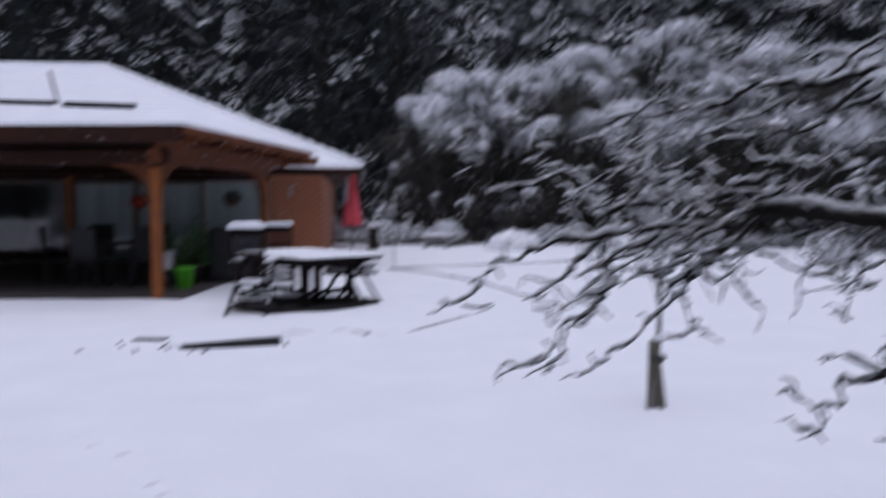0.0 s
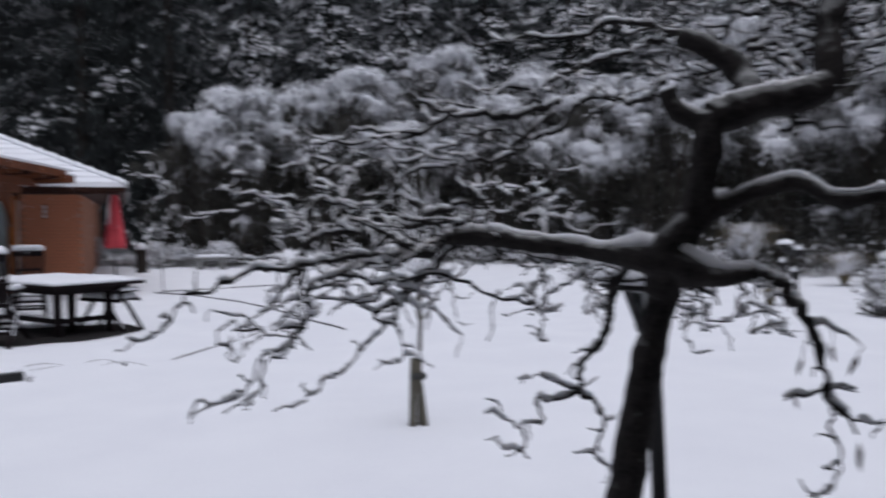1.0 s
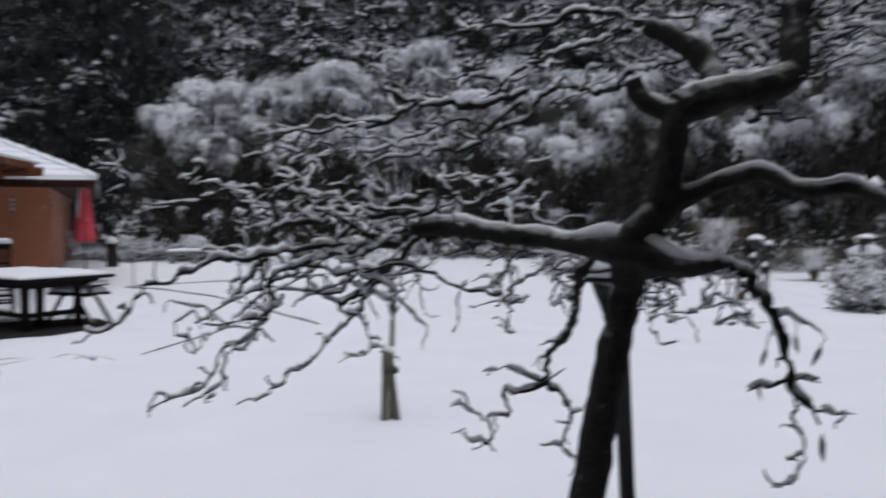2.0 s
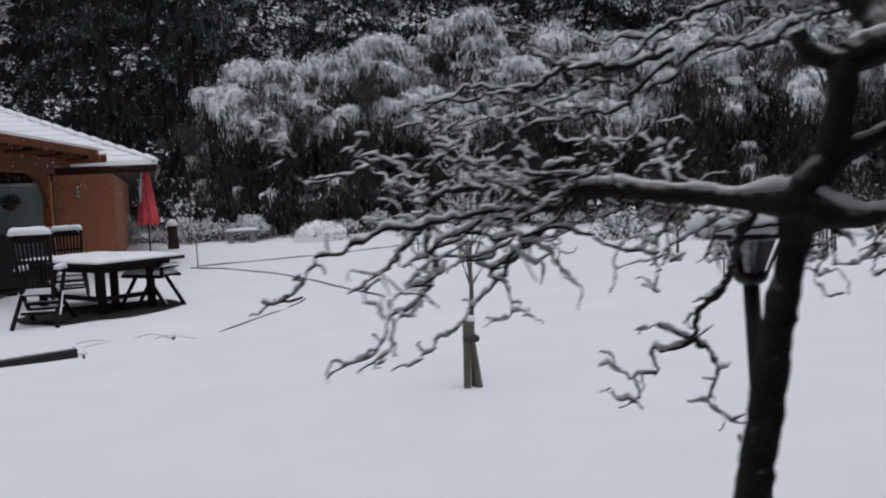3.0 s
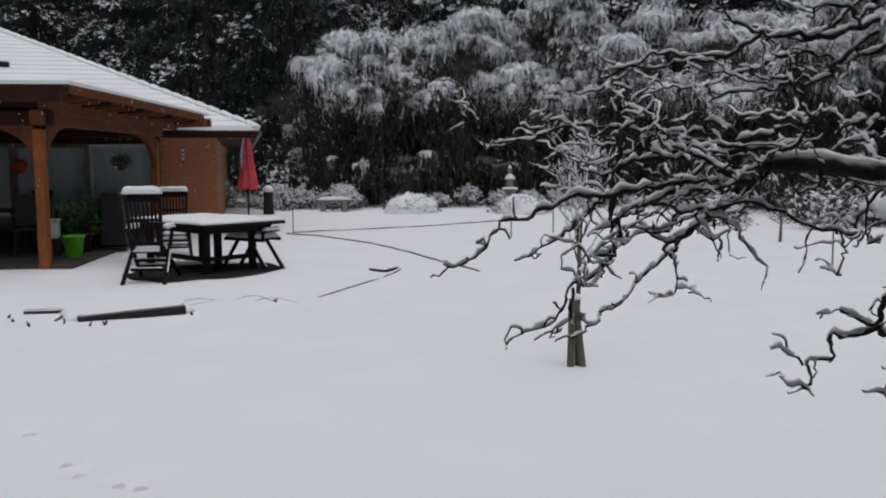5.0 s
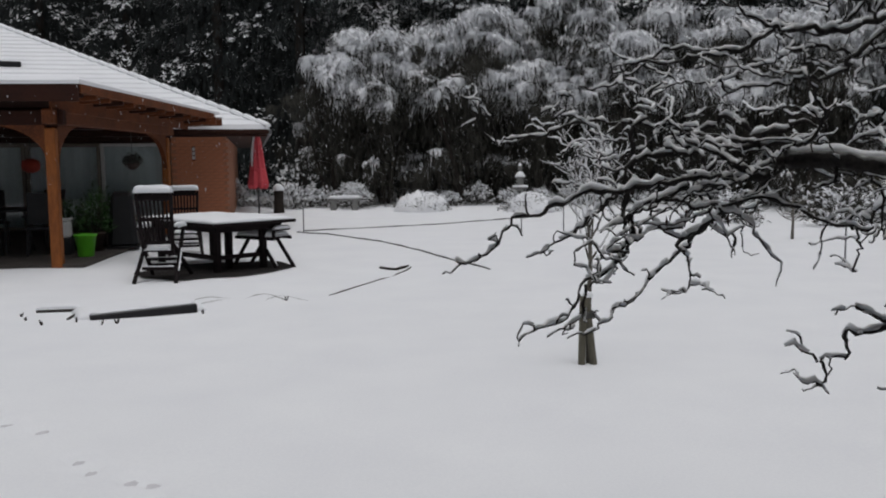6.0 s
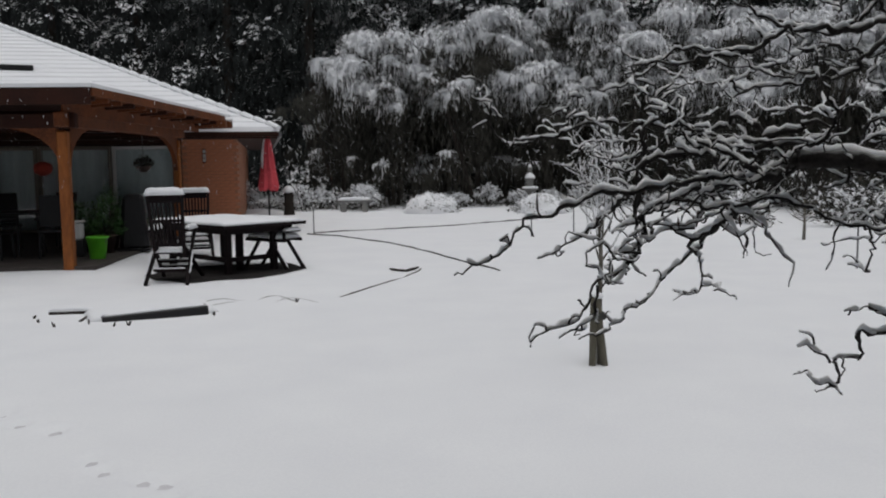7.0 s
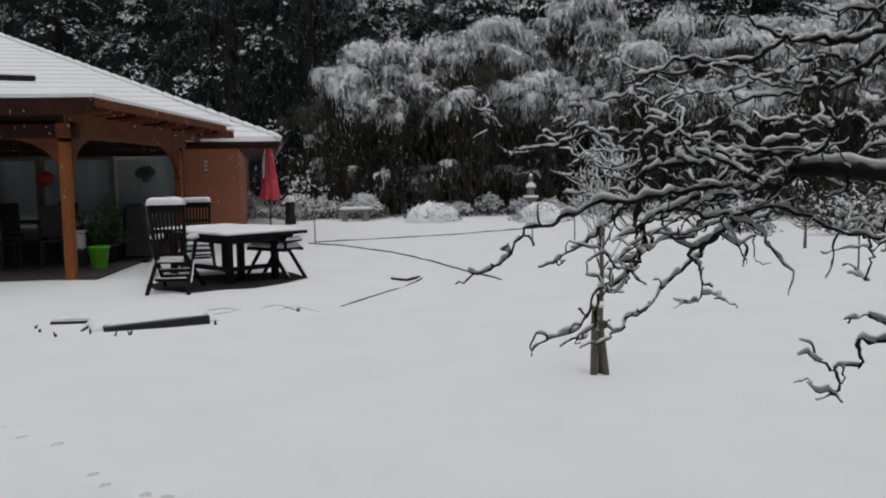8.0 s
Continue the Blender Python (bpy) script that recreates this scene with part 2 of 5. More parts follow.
# ---- the house with its roofed terrace ----
def build_house():
    turn = 8.0
    fx, fy = -2.36, 20.19                       # the eave's corner
    m = pose(fx, fy, 0, 0, 0, turn)             # x along the eave, y up the slope
    house = group("house", "brick bungalow with a snow-covered hipped tile roof", "house")
    house.matrix_basis = m
    eave, pitch, run, length = 2.42, 0.43, 8.0, 27.0
    # roof body: four slopes over a slab
    v = [(0, 0, eave), (-length, 0, eave), (-length, 2 * run, eave), (0, 2 * run, eave), (-run, run, eave + pitch * run), (-length + run, run, eave + pitch * run)]
    f = [(1, 0, 4, 5), (0, 3, 4), (3, 2, 5, 4), (2, 1, 5), (0, 1, 2, 3)]
    roof = lists("roof", [(x, y, z - 0.05) for x, y, z in v], f, TILE, house)
    # snow on the slopes, stepped over the tile courses
    sv, sf = [], []
    rows = 24
    for j in range(rows):
        for part_z, t in ((0.0, j / rows), (0.065, j / rows + 0.006), (0.045, (j + 1) / rows)):
            y = run * t
            x0, x1 = -y + 0.03, -length + y
            cells = 60
            for i in range(cells + 1):
                x = x0 + (x1 - x0) * i / cells
                wav = 0.010 * noise.noise(Vector((x * 0.7, y * 3, 0)))
                low = 0.0 if j == 0 and part_z == 0.0 else 0.03
                sv.append((x, y - (0.02 if j == 0 else 0), eave - 0.03 + pitch * y + part_z + wav + low))
    cells = 61
    for r in range(rows * 3 - 1):
        for i in range(cells - 1):
            sf.append((r * cells + i, r * cells + i + 1, (r + 1) * cells + i + 1, (r + 1) * cells + i))
    lists("roof_snow", sv, sf, SNOW, house, "even snow showing the tile courses", smooth=False)
    gable = [(0.02, -0.02, eave + 0.01), (0.02, 2 * run, eave + 0.01), (-run, run, eave + pitch * run + 0.03)]
    lists("side_snow", gable, [(0, 1, 2)], SNOW, house)
    # hip tiles as a row of snowy caps
    for k in range(28):
        a, b = k / 28, (k + 0.80) / 28
        p, q = Vector((-run * a, run * a, eave + pitch * run * a + 0.05)), Vector((-run * b, run * b, eave + pitch * run * b + 0.07))
        hv, hf = [], []
        tube(hv, hf, [p, p.lerp(q, 0.5), q], [0.08, 0.10, 0.105], 8, 0.6)
        lists("hip_cap", hv, hf, SNOW, house)
    ridge = bmesh.new()
    bar(ridge, (-run, run, eave + pitch * run + 0.06), (-length + run, run, eave + pitch * run + 0.06), 0.2, 0.1, 0.03)
    part("ridge_cap", ridge, SNOW, house)
    boxes("gutter", [((length, 0.10, 0.11), (-length / 2, -0.05, eave - 0.09))], EAVE_SHADE, house, bevel=0.02)
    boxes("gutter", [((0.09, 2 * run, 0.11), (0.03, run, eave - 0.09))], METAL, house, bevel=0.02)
    boxes("soffit", [((length - 0.4, 0.9, 0.03), (-length / 2, 0.47, eave - 0.16)), ((0.95, 2 * run - 0.4, 0.03), (-0.5, run, eave - 0.165))], EAVE_SHADE, house)
    # a dark pipe frame lying on the slope
    pipe = bmesh.new()
    def on(x, y, up=0.12):
        return (x, y, eave + pitch * y + up)
    bar(pipe, on(-8.0, 3.95), on(-6.05, 3.80), 0.10, 0.15, 0.02)
    bar(pipe, on(-8.15, 4.05), on(-9.35, 7.0), 0.06, 0.07, 0.01)
    bar(pipe, on(-10.4, 4.15), on(-8.25, 4.05), 0.09, 0.12, 0.02)
    part("roof_pipe", pipe, BLACK, house, "dark pipe frame clear of snow")
    # walls
    wy = 0.85
    wall_h = eave - 0.15
    wall = boxes("wall", [((1.25, 0.26, wall_h), (-0.98 - 0.625, wy + 0.13, wall_h / 2)),
                          ((0.26, 2 * run - 1.7, wall_h), (-0.98 - 0.13, run + 0.12, wall_h / 2)),
                          ((length - 9.6, 0.26, wall_h), (-9.0 - (length - 9.6) / 2, wy + 0.13, wall_h / 2)),
                          ((6.8, 0.26, 0.10), (-5.62, wy + 0.13, 0.05))], MORTAR, house, "orange-red brick wall", bevel=0.003)
    boxes("lintel", [((6.8, 0.26, 0.14), (-5.62, wy + 0.13, wall_h - 0.07))], EAVE_SHADE, house)
    # the brick face of the pier that stands in the open
    rng = random.Random(4)
    unit = [(-.5, -.5, -.5), (.5, -.5, -.5), (.5, .5, -.5), (-.5, .5, -.5), (-.5, -.5, .5), (.5, -.5, .5), (.5, .5, .5), (-.5, .5, .5)]
    quads = [(0, 3, 2, 1), (4, 5, 6, 7), (0, 1, 5, 4), (1, 2, 6, 5), (2, 3, 7, 6), (3, 0, 4, 7)]
    bm_brick = bpy.data.meshes.new("brick")
    bm_brick.from_pydata([(x * 0.205, y * 0.03, z * 0.062) for x, y, z in unit], [], quads)
    bm_brick.materials.append(BRICK)
    for row in range(30):
        for col in range(6):
            x = -2.12 + col * 0.216 + (0.108 if row % 2 else 0)
            if x > -1.0:
                continue
            o = new("brick", bm_brick)
            o.parent = wall
            o.location = (x, wy + 0.008 + rng.uniform(-0.002, 0.002), 0.045 + row * 0.0745)
    # number plate turned into plain bars, on the pier
    sign = boxes("sign_plate", [((0.075, 0.012, 0.34), (-1.72, wy - 0.035, 1.86))], MID_BROWN, house, "narrow wall plate with three pale bars")
    boxes("sign_bar", [((0.065, 0.008, 0.075), (-1.72, wy - 0.045, 1.86 + k * 0.10)) for k in (-1, 0, 1)], PALE, sign)
    # glazed front under the terrace roof
    for k, (x0, x1) in enumerate(((-9.0, -6.9), (-6.88, -5.4), (-5.38, -3.8), (-3.78, -2.26))):
        win = new("window")
        win.parent = house
        w = x1 - x0
        boxes("window_frame", [((0.07, 0.1, 2.0), (x0 + 0.035, wy + 0.05, 1.1)), ((0.07, 0.1, 2.0), (x1 - 0.035, wy + 0.05, 1.1)),
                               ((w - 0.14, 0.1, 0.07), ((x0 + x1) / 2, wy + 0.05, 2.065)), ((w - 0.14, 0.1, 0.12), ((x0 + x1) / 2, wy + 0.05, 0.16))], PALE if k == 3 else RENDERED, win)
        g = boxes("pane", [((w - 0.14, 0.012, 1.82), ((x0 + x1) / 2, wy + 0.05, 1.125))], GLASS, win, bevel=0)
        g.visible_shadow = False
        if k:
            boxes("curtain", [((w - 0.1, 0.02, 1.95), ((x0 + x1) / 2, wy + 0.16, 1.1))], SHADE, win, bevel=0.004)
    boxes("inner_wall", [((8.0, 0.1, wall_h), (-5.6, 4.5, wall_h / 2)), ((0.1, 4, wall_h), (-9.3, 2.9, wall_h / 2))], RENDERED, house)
    # the terrace's roof in front
    can = group("terrace_canopy", "red-stained timber terrace roof with snow on top", "canopy")
    C, E = Vector((-4.13, 12.90, 2.78)), Vector((-3.42, 19.3, 2.70))
    left = -13.0
    slab = [(C.x, C.y, 2.775), (left, C.y - 0.15, 2.775), (left, 20.2, 2.675), (E.x, E.y, 2.695)]
    v = [(x, y, z - 0.10) for x, y, z in slab] + slab
    f = [(0, 1, 2, 3), (4, 7, 6, 5), (0, 4, 5, 1), (1, 5, 6, 2), (2, 6, 7, 3), (3, 7, 4, 0)]
    # boarding and beams carry the canopy's shade in their colour, the posts do not
    lists("boarding", v, f, EAVE_SHADE, can)
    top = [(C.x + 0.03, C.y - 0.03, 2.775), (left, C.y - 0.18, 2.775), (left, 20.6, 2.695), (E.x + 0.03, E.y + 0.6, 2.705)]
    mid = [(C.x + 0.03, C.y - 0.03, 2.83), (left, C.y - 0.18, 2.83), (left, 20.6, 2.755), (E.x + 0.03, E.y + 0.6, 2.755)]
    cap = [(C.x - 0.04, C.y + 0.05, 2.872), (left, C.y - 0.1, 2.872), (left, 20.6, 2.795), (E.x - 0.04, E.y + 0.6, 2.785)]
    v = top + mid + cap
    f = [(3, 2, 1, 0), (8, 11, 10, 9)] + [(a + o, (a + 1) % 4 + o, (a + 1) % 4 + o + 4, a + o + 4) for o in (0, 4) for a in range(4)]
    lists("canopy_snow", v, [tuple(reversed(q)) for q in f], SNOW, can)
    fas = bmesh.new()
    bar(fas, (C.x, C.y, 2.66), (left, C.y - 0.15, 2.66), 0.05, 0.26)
    part("fascia", fas, EAVE_SHADE, can)
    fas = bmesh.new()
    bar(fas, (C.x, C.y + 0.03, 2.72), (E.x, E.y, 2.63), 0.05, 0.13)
    part("fascia", fas, MID_BROWN, can)
    # the ends of the rafters and the boards between them, under the side eave
    def edge(y):
        t = (y - C.y) / (E.y - C.y)
        return C.x + (E.x - C.x) * t, 2.665 - 0.10 * t
    for k in range(13):
        y = 13.1 + k * 0.48
        x, z = edge(y)
        bm = bmesh.new()
        bar(bm, (x - 0.03, y, z - 0.03), (x - 0.50, y, z - 0.055), 0.09, 0.07, 0.01)
        part("rafter_tail", bm, MID_BROWN if k % 3 else EAVE_SHADE, can)
    bm = bmesh.new()
    bar(bm, (C.x - 0.48, 13.1, 2.53), (E.x - 0.52, 19.1, 2.47), 0.03, 0.24, 0.004)
    part("frieze_board", bm, MID_BROWN, can)
    v = [(C.x - 0.02, C.y + 0.05, 2.675), (C.x - 0.55, C.y + 0.05, 2.645), (E.x - 0.55, E.y, 2.545), (E.x - 0.02, E.y, 2.575)]
    lists("eave_board", v + [(x, y, z + 0.03) for x, y, z in v], [(0, 1, 2, 3), (7, 6, 5, 4), (0, 4, 5, 1), (1, 5, 6, 2), (2, 6, 7, 3), (3, 7, 4, 0)], MID_BROWN, can)
    for y, x in ((19.35, -3.36), (18.9, -3.40)):
        bm = bmesh.new()
        bar(bm, (x - 0.9, y, 2.50), (x + 0.10, y, 2.52), 0.12, 0.16, 0.012)
        part("purlin_end", bm, MID_BROWN, can)
    snow_strip = bmesh.new()
    bar(snow_strip, (-4.2, 19.35, 2.60), (-3.24, 19.35, 2.62), 0.13, 0.045, 0.015)
    part("purlin_snow", snow_strip, SNOW, can)
    px = -4.60
    bm = bmesh.new()
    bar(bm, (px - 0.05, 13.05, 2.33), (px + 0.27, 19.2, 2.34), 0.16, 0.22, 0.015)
    part("side_beam", bm, MID_BROWN, can)
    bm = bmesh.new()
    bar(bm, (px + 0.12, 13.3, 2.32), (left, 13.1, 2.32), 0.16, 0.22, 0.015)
    part("front_beam", bm, EAVE_SHADE, can)
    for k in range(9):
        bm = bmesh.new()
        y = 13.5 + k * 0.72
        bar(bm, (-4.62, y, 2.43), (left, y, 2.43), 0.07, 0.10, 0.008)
        part("rafter", bm, EAVE_SHADE, can)
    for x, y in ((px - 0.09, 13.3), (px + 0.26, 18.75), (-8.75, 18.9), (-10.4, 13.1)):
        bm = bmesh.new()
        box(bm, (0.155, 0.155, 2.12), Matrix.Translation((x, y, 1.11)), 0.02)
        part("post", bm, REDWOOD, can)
    # broad curved braces that round the corners of each bay
    def brace(corner, along, reach, drop):
        c, w = Vector(corner), Vector(along)
        n = 9
        outer = [c + w * reach * (1 - math.sin(k * math.pi / 2 / n)) - Vector((0, 0, drop * (1 - math.cos(k * math.pi / 2 / n)))) for k in range(n + 1)]
        side = Vector((0, 0, 1)).cross(w) * 0.045
        v = [tuple(c + side), tuple(c - side)]
        for p in outer:
            v += [tuple(p + side), tuple(p - side)]
        f = []
        for k in range(n):
            a = 2 + 2 * k
            f += [(0, a, a + 2), (1, a + 3, a + 1), (a, a + 1, a + 3, a + 2)]
        lists("brace", v, f, MID_BROWN, can)
    brace((px - 0.05, 13.36, 2.23), (0.05, 1, 0), 0.95, 0.60)
    brace((px + 0.25, 18.68, 2.24), (-0.05, -1, 0), 1.3, 0.75)
    brace((px - 0.16, 13.29, 2.22), (-1, 0, 0), 0.85, 0.55)
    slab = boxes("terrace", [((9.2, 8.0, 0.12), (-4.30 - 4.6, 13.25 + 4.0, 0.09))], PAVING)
    tagged(slab, "dark paved terrace floor free of snow", "terrace", kind="structure")


build_house()


# ---- the contorted hazel close to the camera ----
BOUGHS = {}


def bough(name, r0, r1, *points):
    """A limb of the hazel: its radius at both ends and its bends."""
    BOUGHS[name] = (points, r0, r1)


bough("trunk", 0.0375, 0.026, (1.02, 1.5, -0.02), (1.1, 1.51, 0.5), (1.22, 1.5, 1.1), (1.24, 1.5, 1.22), (1.27, 1.5, 1.37), (1.3, 1.5, 1.48), (1.31, 1.48, 1.57), (1.34, 1.46, 1.65), (1.35, 1.42, 1.75), (1.36, 1.42, 1.85))
bough("upper", 0.036, 0.022, (1.36, 1.42, 1.84), (1.45, 1.42, 1.87), (1.55, 1.42, 1.89), (1.61, 1.42, 1.92), (1.63, 1.45, 2.02), (1.69, 1.5, 2.16), (1.71, 1.55, 2.38), (1.62, 1.65, 2.6))
bough("curl", 0.031, 0.020, (1.45, 1.43, 1.87), (1.475, 1.5, 1.94), (1.43, 1.53, 1.99), (1.38, 1.58, 2.03))
bough("snag", 0.023, 0.018, (1.36, 1.43, 1.83), (1.31, 1.45, 1.86), (1.29, 1.46, 1.9))
bough("left", 0.0185, 0.0205, (1.31, 1.48, 1.57), (1.25, 1.5, 1.59), (1.2, 1.53, 1.59), (1.13, 1.6, 1.6), (1.05, 1.65, 1.61), (0.99, 1.7, 1.62), (0.93, 1.72, 1.62))
bough("right", 0.0185, 0.011, (1.35, 1.46, 1.65), (1.41, 1.42, 1.69), (1.5, 1.36, 1.72), (1.53, 1.3, 1.69), (1.61, 1.25, 1.69), (1.63, 1.2, 1.67), (1.64, 1.15, 1.64), (1.67, 1.1, 1.65), (1.71, 1.05, 1.68))
bough("hanging", 0.0105, 0.0085, (1.26, 1.55, 1.585), (1.244, 1.56, 1.544), (1.238, 1.60, 1.505), (1.263, 1.68, 1.437), (1.271, 1.74, 1.380), (1.268, 1.82, 1.323), (1.266, 1.87, 1.25))
bough("hanging_a", 0.0066, 0.003, (1.271, 1.87, 1.245), (1.224, 1.88, 1.228), (1.184, 1.90, 1.219), (1.197, 1.92, 1.182), (1.181, 1.94, 1.157), (1.150, 1.96, 1.144))
bough("hanging_b", 0.0056, 0.0028, (1.275, 1.87, 1.243), (1.322, 1.89, 1.201), (1.352, 1.91, 1.157), (1.357, 1.93, 1.121), (1.336, 1.94, 1.072), (1.367, 1.93, 1.046), (1.391, 1.92, 1.025), (1.456, 1.92, 1.007))
bough("hanging_c", 0.0042, 0.0022, (1.150, 1.96, 1.141), (1.161, 1.96, 1.111), (1.152, 1.96, 1.086), (1.173, 1.96, 1.061))
bough("hanging_d", 0.0042, 0.0024, (1.26, 1.87, 1.25), (1.214, 1.86, 1.265), (1.172, 1.85, 1.290), (1.106, 1.84, 1.284))
bough("hanging_e", 0.0036, 0.0018, (1.142, 1.96, 1.139), (1.106, 1.96, 1.164), (1.079, 1.96, 1.182), (1.061, 1.96, 1.179))
bough("hanging_f", 0.0032, 0.0016, (1.106, 1.96, 1.164), (1.09, 1.96, 1.202), (1.064, 1.96, 1.216))
bough("hanging_g", 0.0034, 0.0018, (1.153, 1.96, 1.081), (1.109, 1.96, 1.098), (1.084, 1.96, 1.115))
bough("hanging_h", 0.0028, 0.0016, (1.352, 1.91, 1.157), (1.375, 1.91, 1.160), (1.385, 1.91, 1.176))
bough("hanging_i", 0.0032, 0.0018, (1.336, 1.94, 1.07), (1.309, 1.94, 1.07), (1.281, 1.94, 1.077))
bough("hanging_j", 0.0034, 0.0018, (1.269, 1.87, 1.243), (1.289, 1.86, 1.261), (1.314, 1.86, 1.277))
bough("right_low", 0.0124, 0.0105, (1.315, 1.48, 1.57), (1.367, 1.42, 1.540), (1.435, 1.40, 1.557), (1.490, 1.36, 1.518), (1.511, 1.33, 1.458), (1.535, 1.32, 1.375), (1.539, 1.32, 1.323))
bough("right_a", 0.0085, 0.0045, (1.539, 1.32, 1.333), (1.556, 1.31, 1.308), (1.572, 1.30, 1.290), (1.587, 1.30, 1.260))
bough("right_g", 0.0028, 0.0015, (1.575, 1.30, 1.286), (1.593, 1.29, 1.280), (1.621, 1.29, 1.273), (1.648, 1.28, 1.280))
bough("right_b", 0.0034, 0.0018, (1.548, 1.32, 1.307), (1.553, 1.32, 1.265), (1.567, 1.32, 1.232), (1.565, 1.31, 1.204), (1.546, 1.30, 1.180), (1.525, 1.30, 1.159), (1.49, 1.30, 1.153))
bough("right_c", 0.005, 0.003, (1.537, 1.32, 1.342), (1.504, 1.33, 1.329), (1.461, 1.33, 1.323))
bough("right_h", 0.003, 0.0015, (1.541, 1.32, 1.342), (1.564, 1.31, 1.338), (1.588, 1.30, 1.337))
bough("broken_stub", 0.0085, 0.003, (1.335, 1.49, 1.525), (1.377, 1.46, 1.516), (1.390, 1.44, 1.487))
bough("right_d", 0.0032, 0.0014, (1.51, 1.33, 1.45), (1.531, 1.32, 1.464), (1.567, 1.31, 1.448), (1.584, 1.30, 1.431), (1.586, 1.30, 1.405))
bough("right_e", 0.0022, 0.0012, (1.535, 1.32, 1.462), (1.545, 1.31, 1.445), (1.543, 1.31, 1.425))
bough("right_f", 0.0022, 0.0012, (1.52, 1.33, 1.42), (1.503, 1.33, 1.425), (1.495, 1.33, 1.400))
bough("low_a", 0.0062, 0.003, (0.94, 1.74, 1.61), (0.90, 1.80, 1.55), (0.861, 1.98, 1.457), (0.844, 2.06, 1.401), (0.783, 2.08, 1.338), (0.747, 2.07, 1.298), (0.684, 2.05, 1.263), (0.636, 2.03, 1.226), (0.556, 2.02, 1.199))
bough("low_b", 0.0058, 0.0028, (0.87, 1.7, 1.59), (0.73, 1.72, 1.56), (0.63, 1.73, 1.52), (0.621, 1.76, 1.454), (0.59, 1.75, 1.40), (0.53, 1.75, 1.371), (0.504, 1.74, 1.327), (0.479, 1.73, 1.296), (0.421, 1.72, 1.284), (0.387, 1.70, 1.263))
bough("low_c", 0.0052, 0.0026, (0.76, 1.62, 1.59), (0.548, 1.67, 1.56), (0.482, 1.69, 1.537), (0.425, 1.71, 1.517), (0.372, 1.729, 1.495), (0.335, 1.75, 1.44), (0.303, 1.776, 1.416), (0.266, 1.755, 1.422))
bough("low_d", 0.0044, 0.0024, (0.62, 1.77, 1.56), (0.58, 1.88, 1.50), (0.53, 1.97, 1.435), (0.50, 2.0, 1.42), (0.462, 2.05, 1.391))
bough("low_e", 0.0038, 0.002, (0.533, 1.75, 1.368), (0.528, 1.75, 1.324), (0.521, 1.75, 1.298), (0.479, 1.74, 1.283), (0.451, 1.74, 1.261))
bough("low_f", 0.0042, 0.0024, (0.65, 1.76, 1.482), (0.615, 1.75, 1.431), (0.58, 1.75, 1.386), (0.541, 1.75, 1.361))
bough("low_g", 0.0034, 0.0018, (0.844, 2.06, 1.401), (0.87, 2.08, 1.37), (0.889, 2.13, 1.305), (0.85, 2.10, 1.29), (0.804, 2.083, 1.277))
bough("low_h", 0.0030, 0.0016, (0.889, 2.13, 1.305), (0.92, 2.10, 1.305), (0.95, 2.05, 1.28))
bough("web_stem", 0.0050, 0.0040, (0.89, 1.80, 1.55), (0.84, 1.85, 1.49), (0.795, 1.915, 1.44), (0.81, 1.98, 1.415), (0.844, 2.06, 1.401))
bough("web_a", 0.0036, 0.0022, (0.79, 1.91, 1.439), (0.77, 1.91, 1.449), (0.74, 1.91, 1.463), (0.71, 1.91, 1.459), (0.68, 1.91, 1.437))
bough("web_b", 0.0046, 0.0022, (0.79, 1.92, 1.438), (0.81, 1.92, 1.453), (0.84, 1.92, 1.463), (0.86, 1.92, 1.478), (0.88, 1.92, 1.457), (0.90, 1.92, 1.453), (0.93, 1.92, 1.464), (0.94, 1.92, 1.467))
bough("web_c", 0.0046, 0.0022, (0.79, 1.92, 1.467), (0.80, 1.92, 1.485), (0.82, 1.92, 1.508), (0.85, 1.92, 1.515), (0.88, 1.92, 1.504), (0.92, 1.92, 1.500), (0.96, 1.92, 1.508), (0.98, 1.92, 1.543))
bough("web_d", 0.0036, 0.0022, (0.91, 1.92, 1.454), (0.91, 1.92, 1.429), (0.92, 1.92, 1.416), (0.91, 1.92, 1.397))
bough("web_e", 0.0046, 0.0022, (0.62, 1.74, 1.560), (0.61, 1.74, 1.541), (0.61, 1.74, 1.503), (0.61, 1.74, 1.469), (0.62, 1.74, 1.440), (0.62, 1.74, 1.431))
bough("web_f", 0.0036, 0.0022, (0.62, 1.74, 1.433), (0.59, 1.74, 1.435), (0.57, 1.74, 1.432), (0.56, 1.74, 1.427))
bough("web_g", 0.0036, 0.0022, (0.79, 1.90, 1.469), (0.76, 1.90, 1.462), (0.73, 1.90, 1.472), (0.72, 1.90, 1.498), (0.73, 1.90, 1.520), (0.75, 1.90, 1.547))
bough("web_h", 0.0036, 0.0022, (0.61, 1.74, 1.495), (0.59, 1.74, 1.487), (0.57, 1.74, 1.481), (0.56, 1.74, 1.473))
bough("web_i", 0.0036, 0.0022, (0.62, 1.74, 1.463), (0.64, 1.74, 1.457), (0.65, 1.74, 1.465))
bough("web_j", 0.0036, 0.0022, (0.86, 1.91, 1.476), (0.87, 1.91, 1.495), (0.88, 1.91, 1.505))
bough("knuckle", 0.012, 0.007, (0.93, 1.72, 1.62), (0.87, 1.70, 1.59), (0.82, 1.68, 1.60), (0.78, 1.68, 1.63))
bough("high_a", 0.004675, 0.001925, (0.87, 1.7, 1.65), (0.79, 1.78, 1.67), (0.66, 1.86, 1.7), (0.56, 1.9, 1.7), (0.48, 1.9, 1.68), (0.41, 1.9, 1.66), (0.34, 1.9, 1.68), (0.33, 1.9, 1.71), (0.28, 1.9, 1.69))
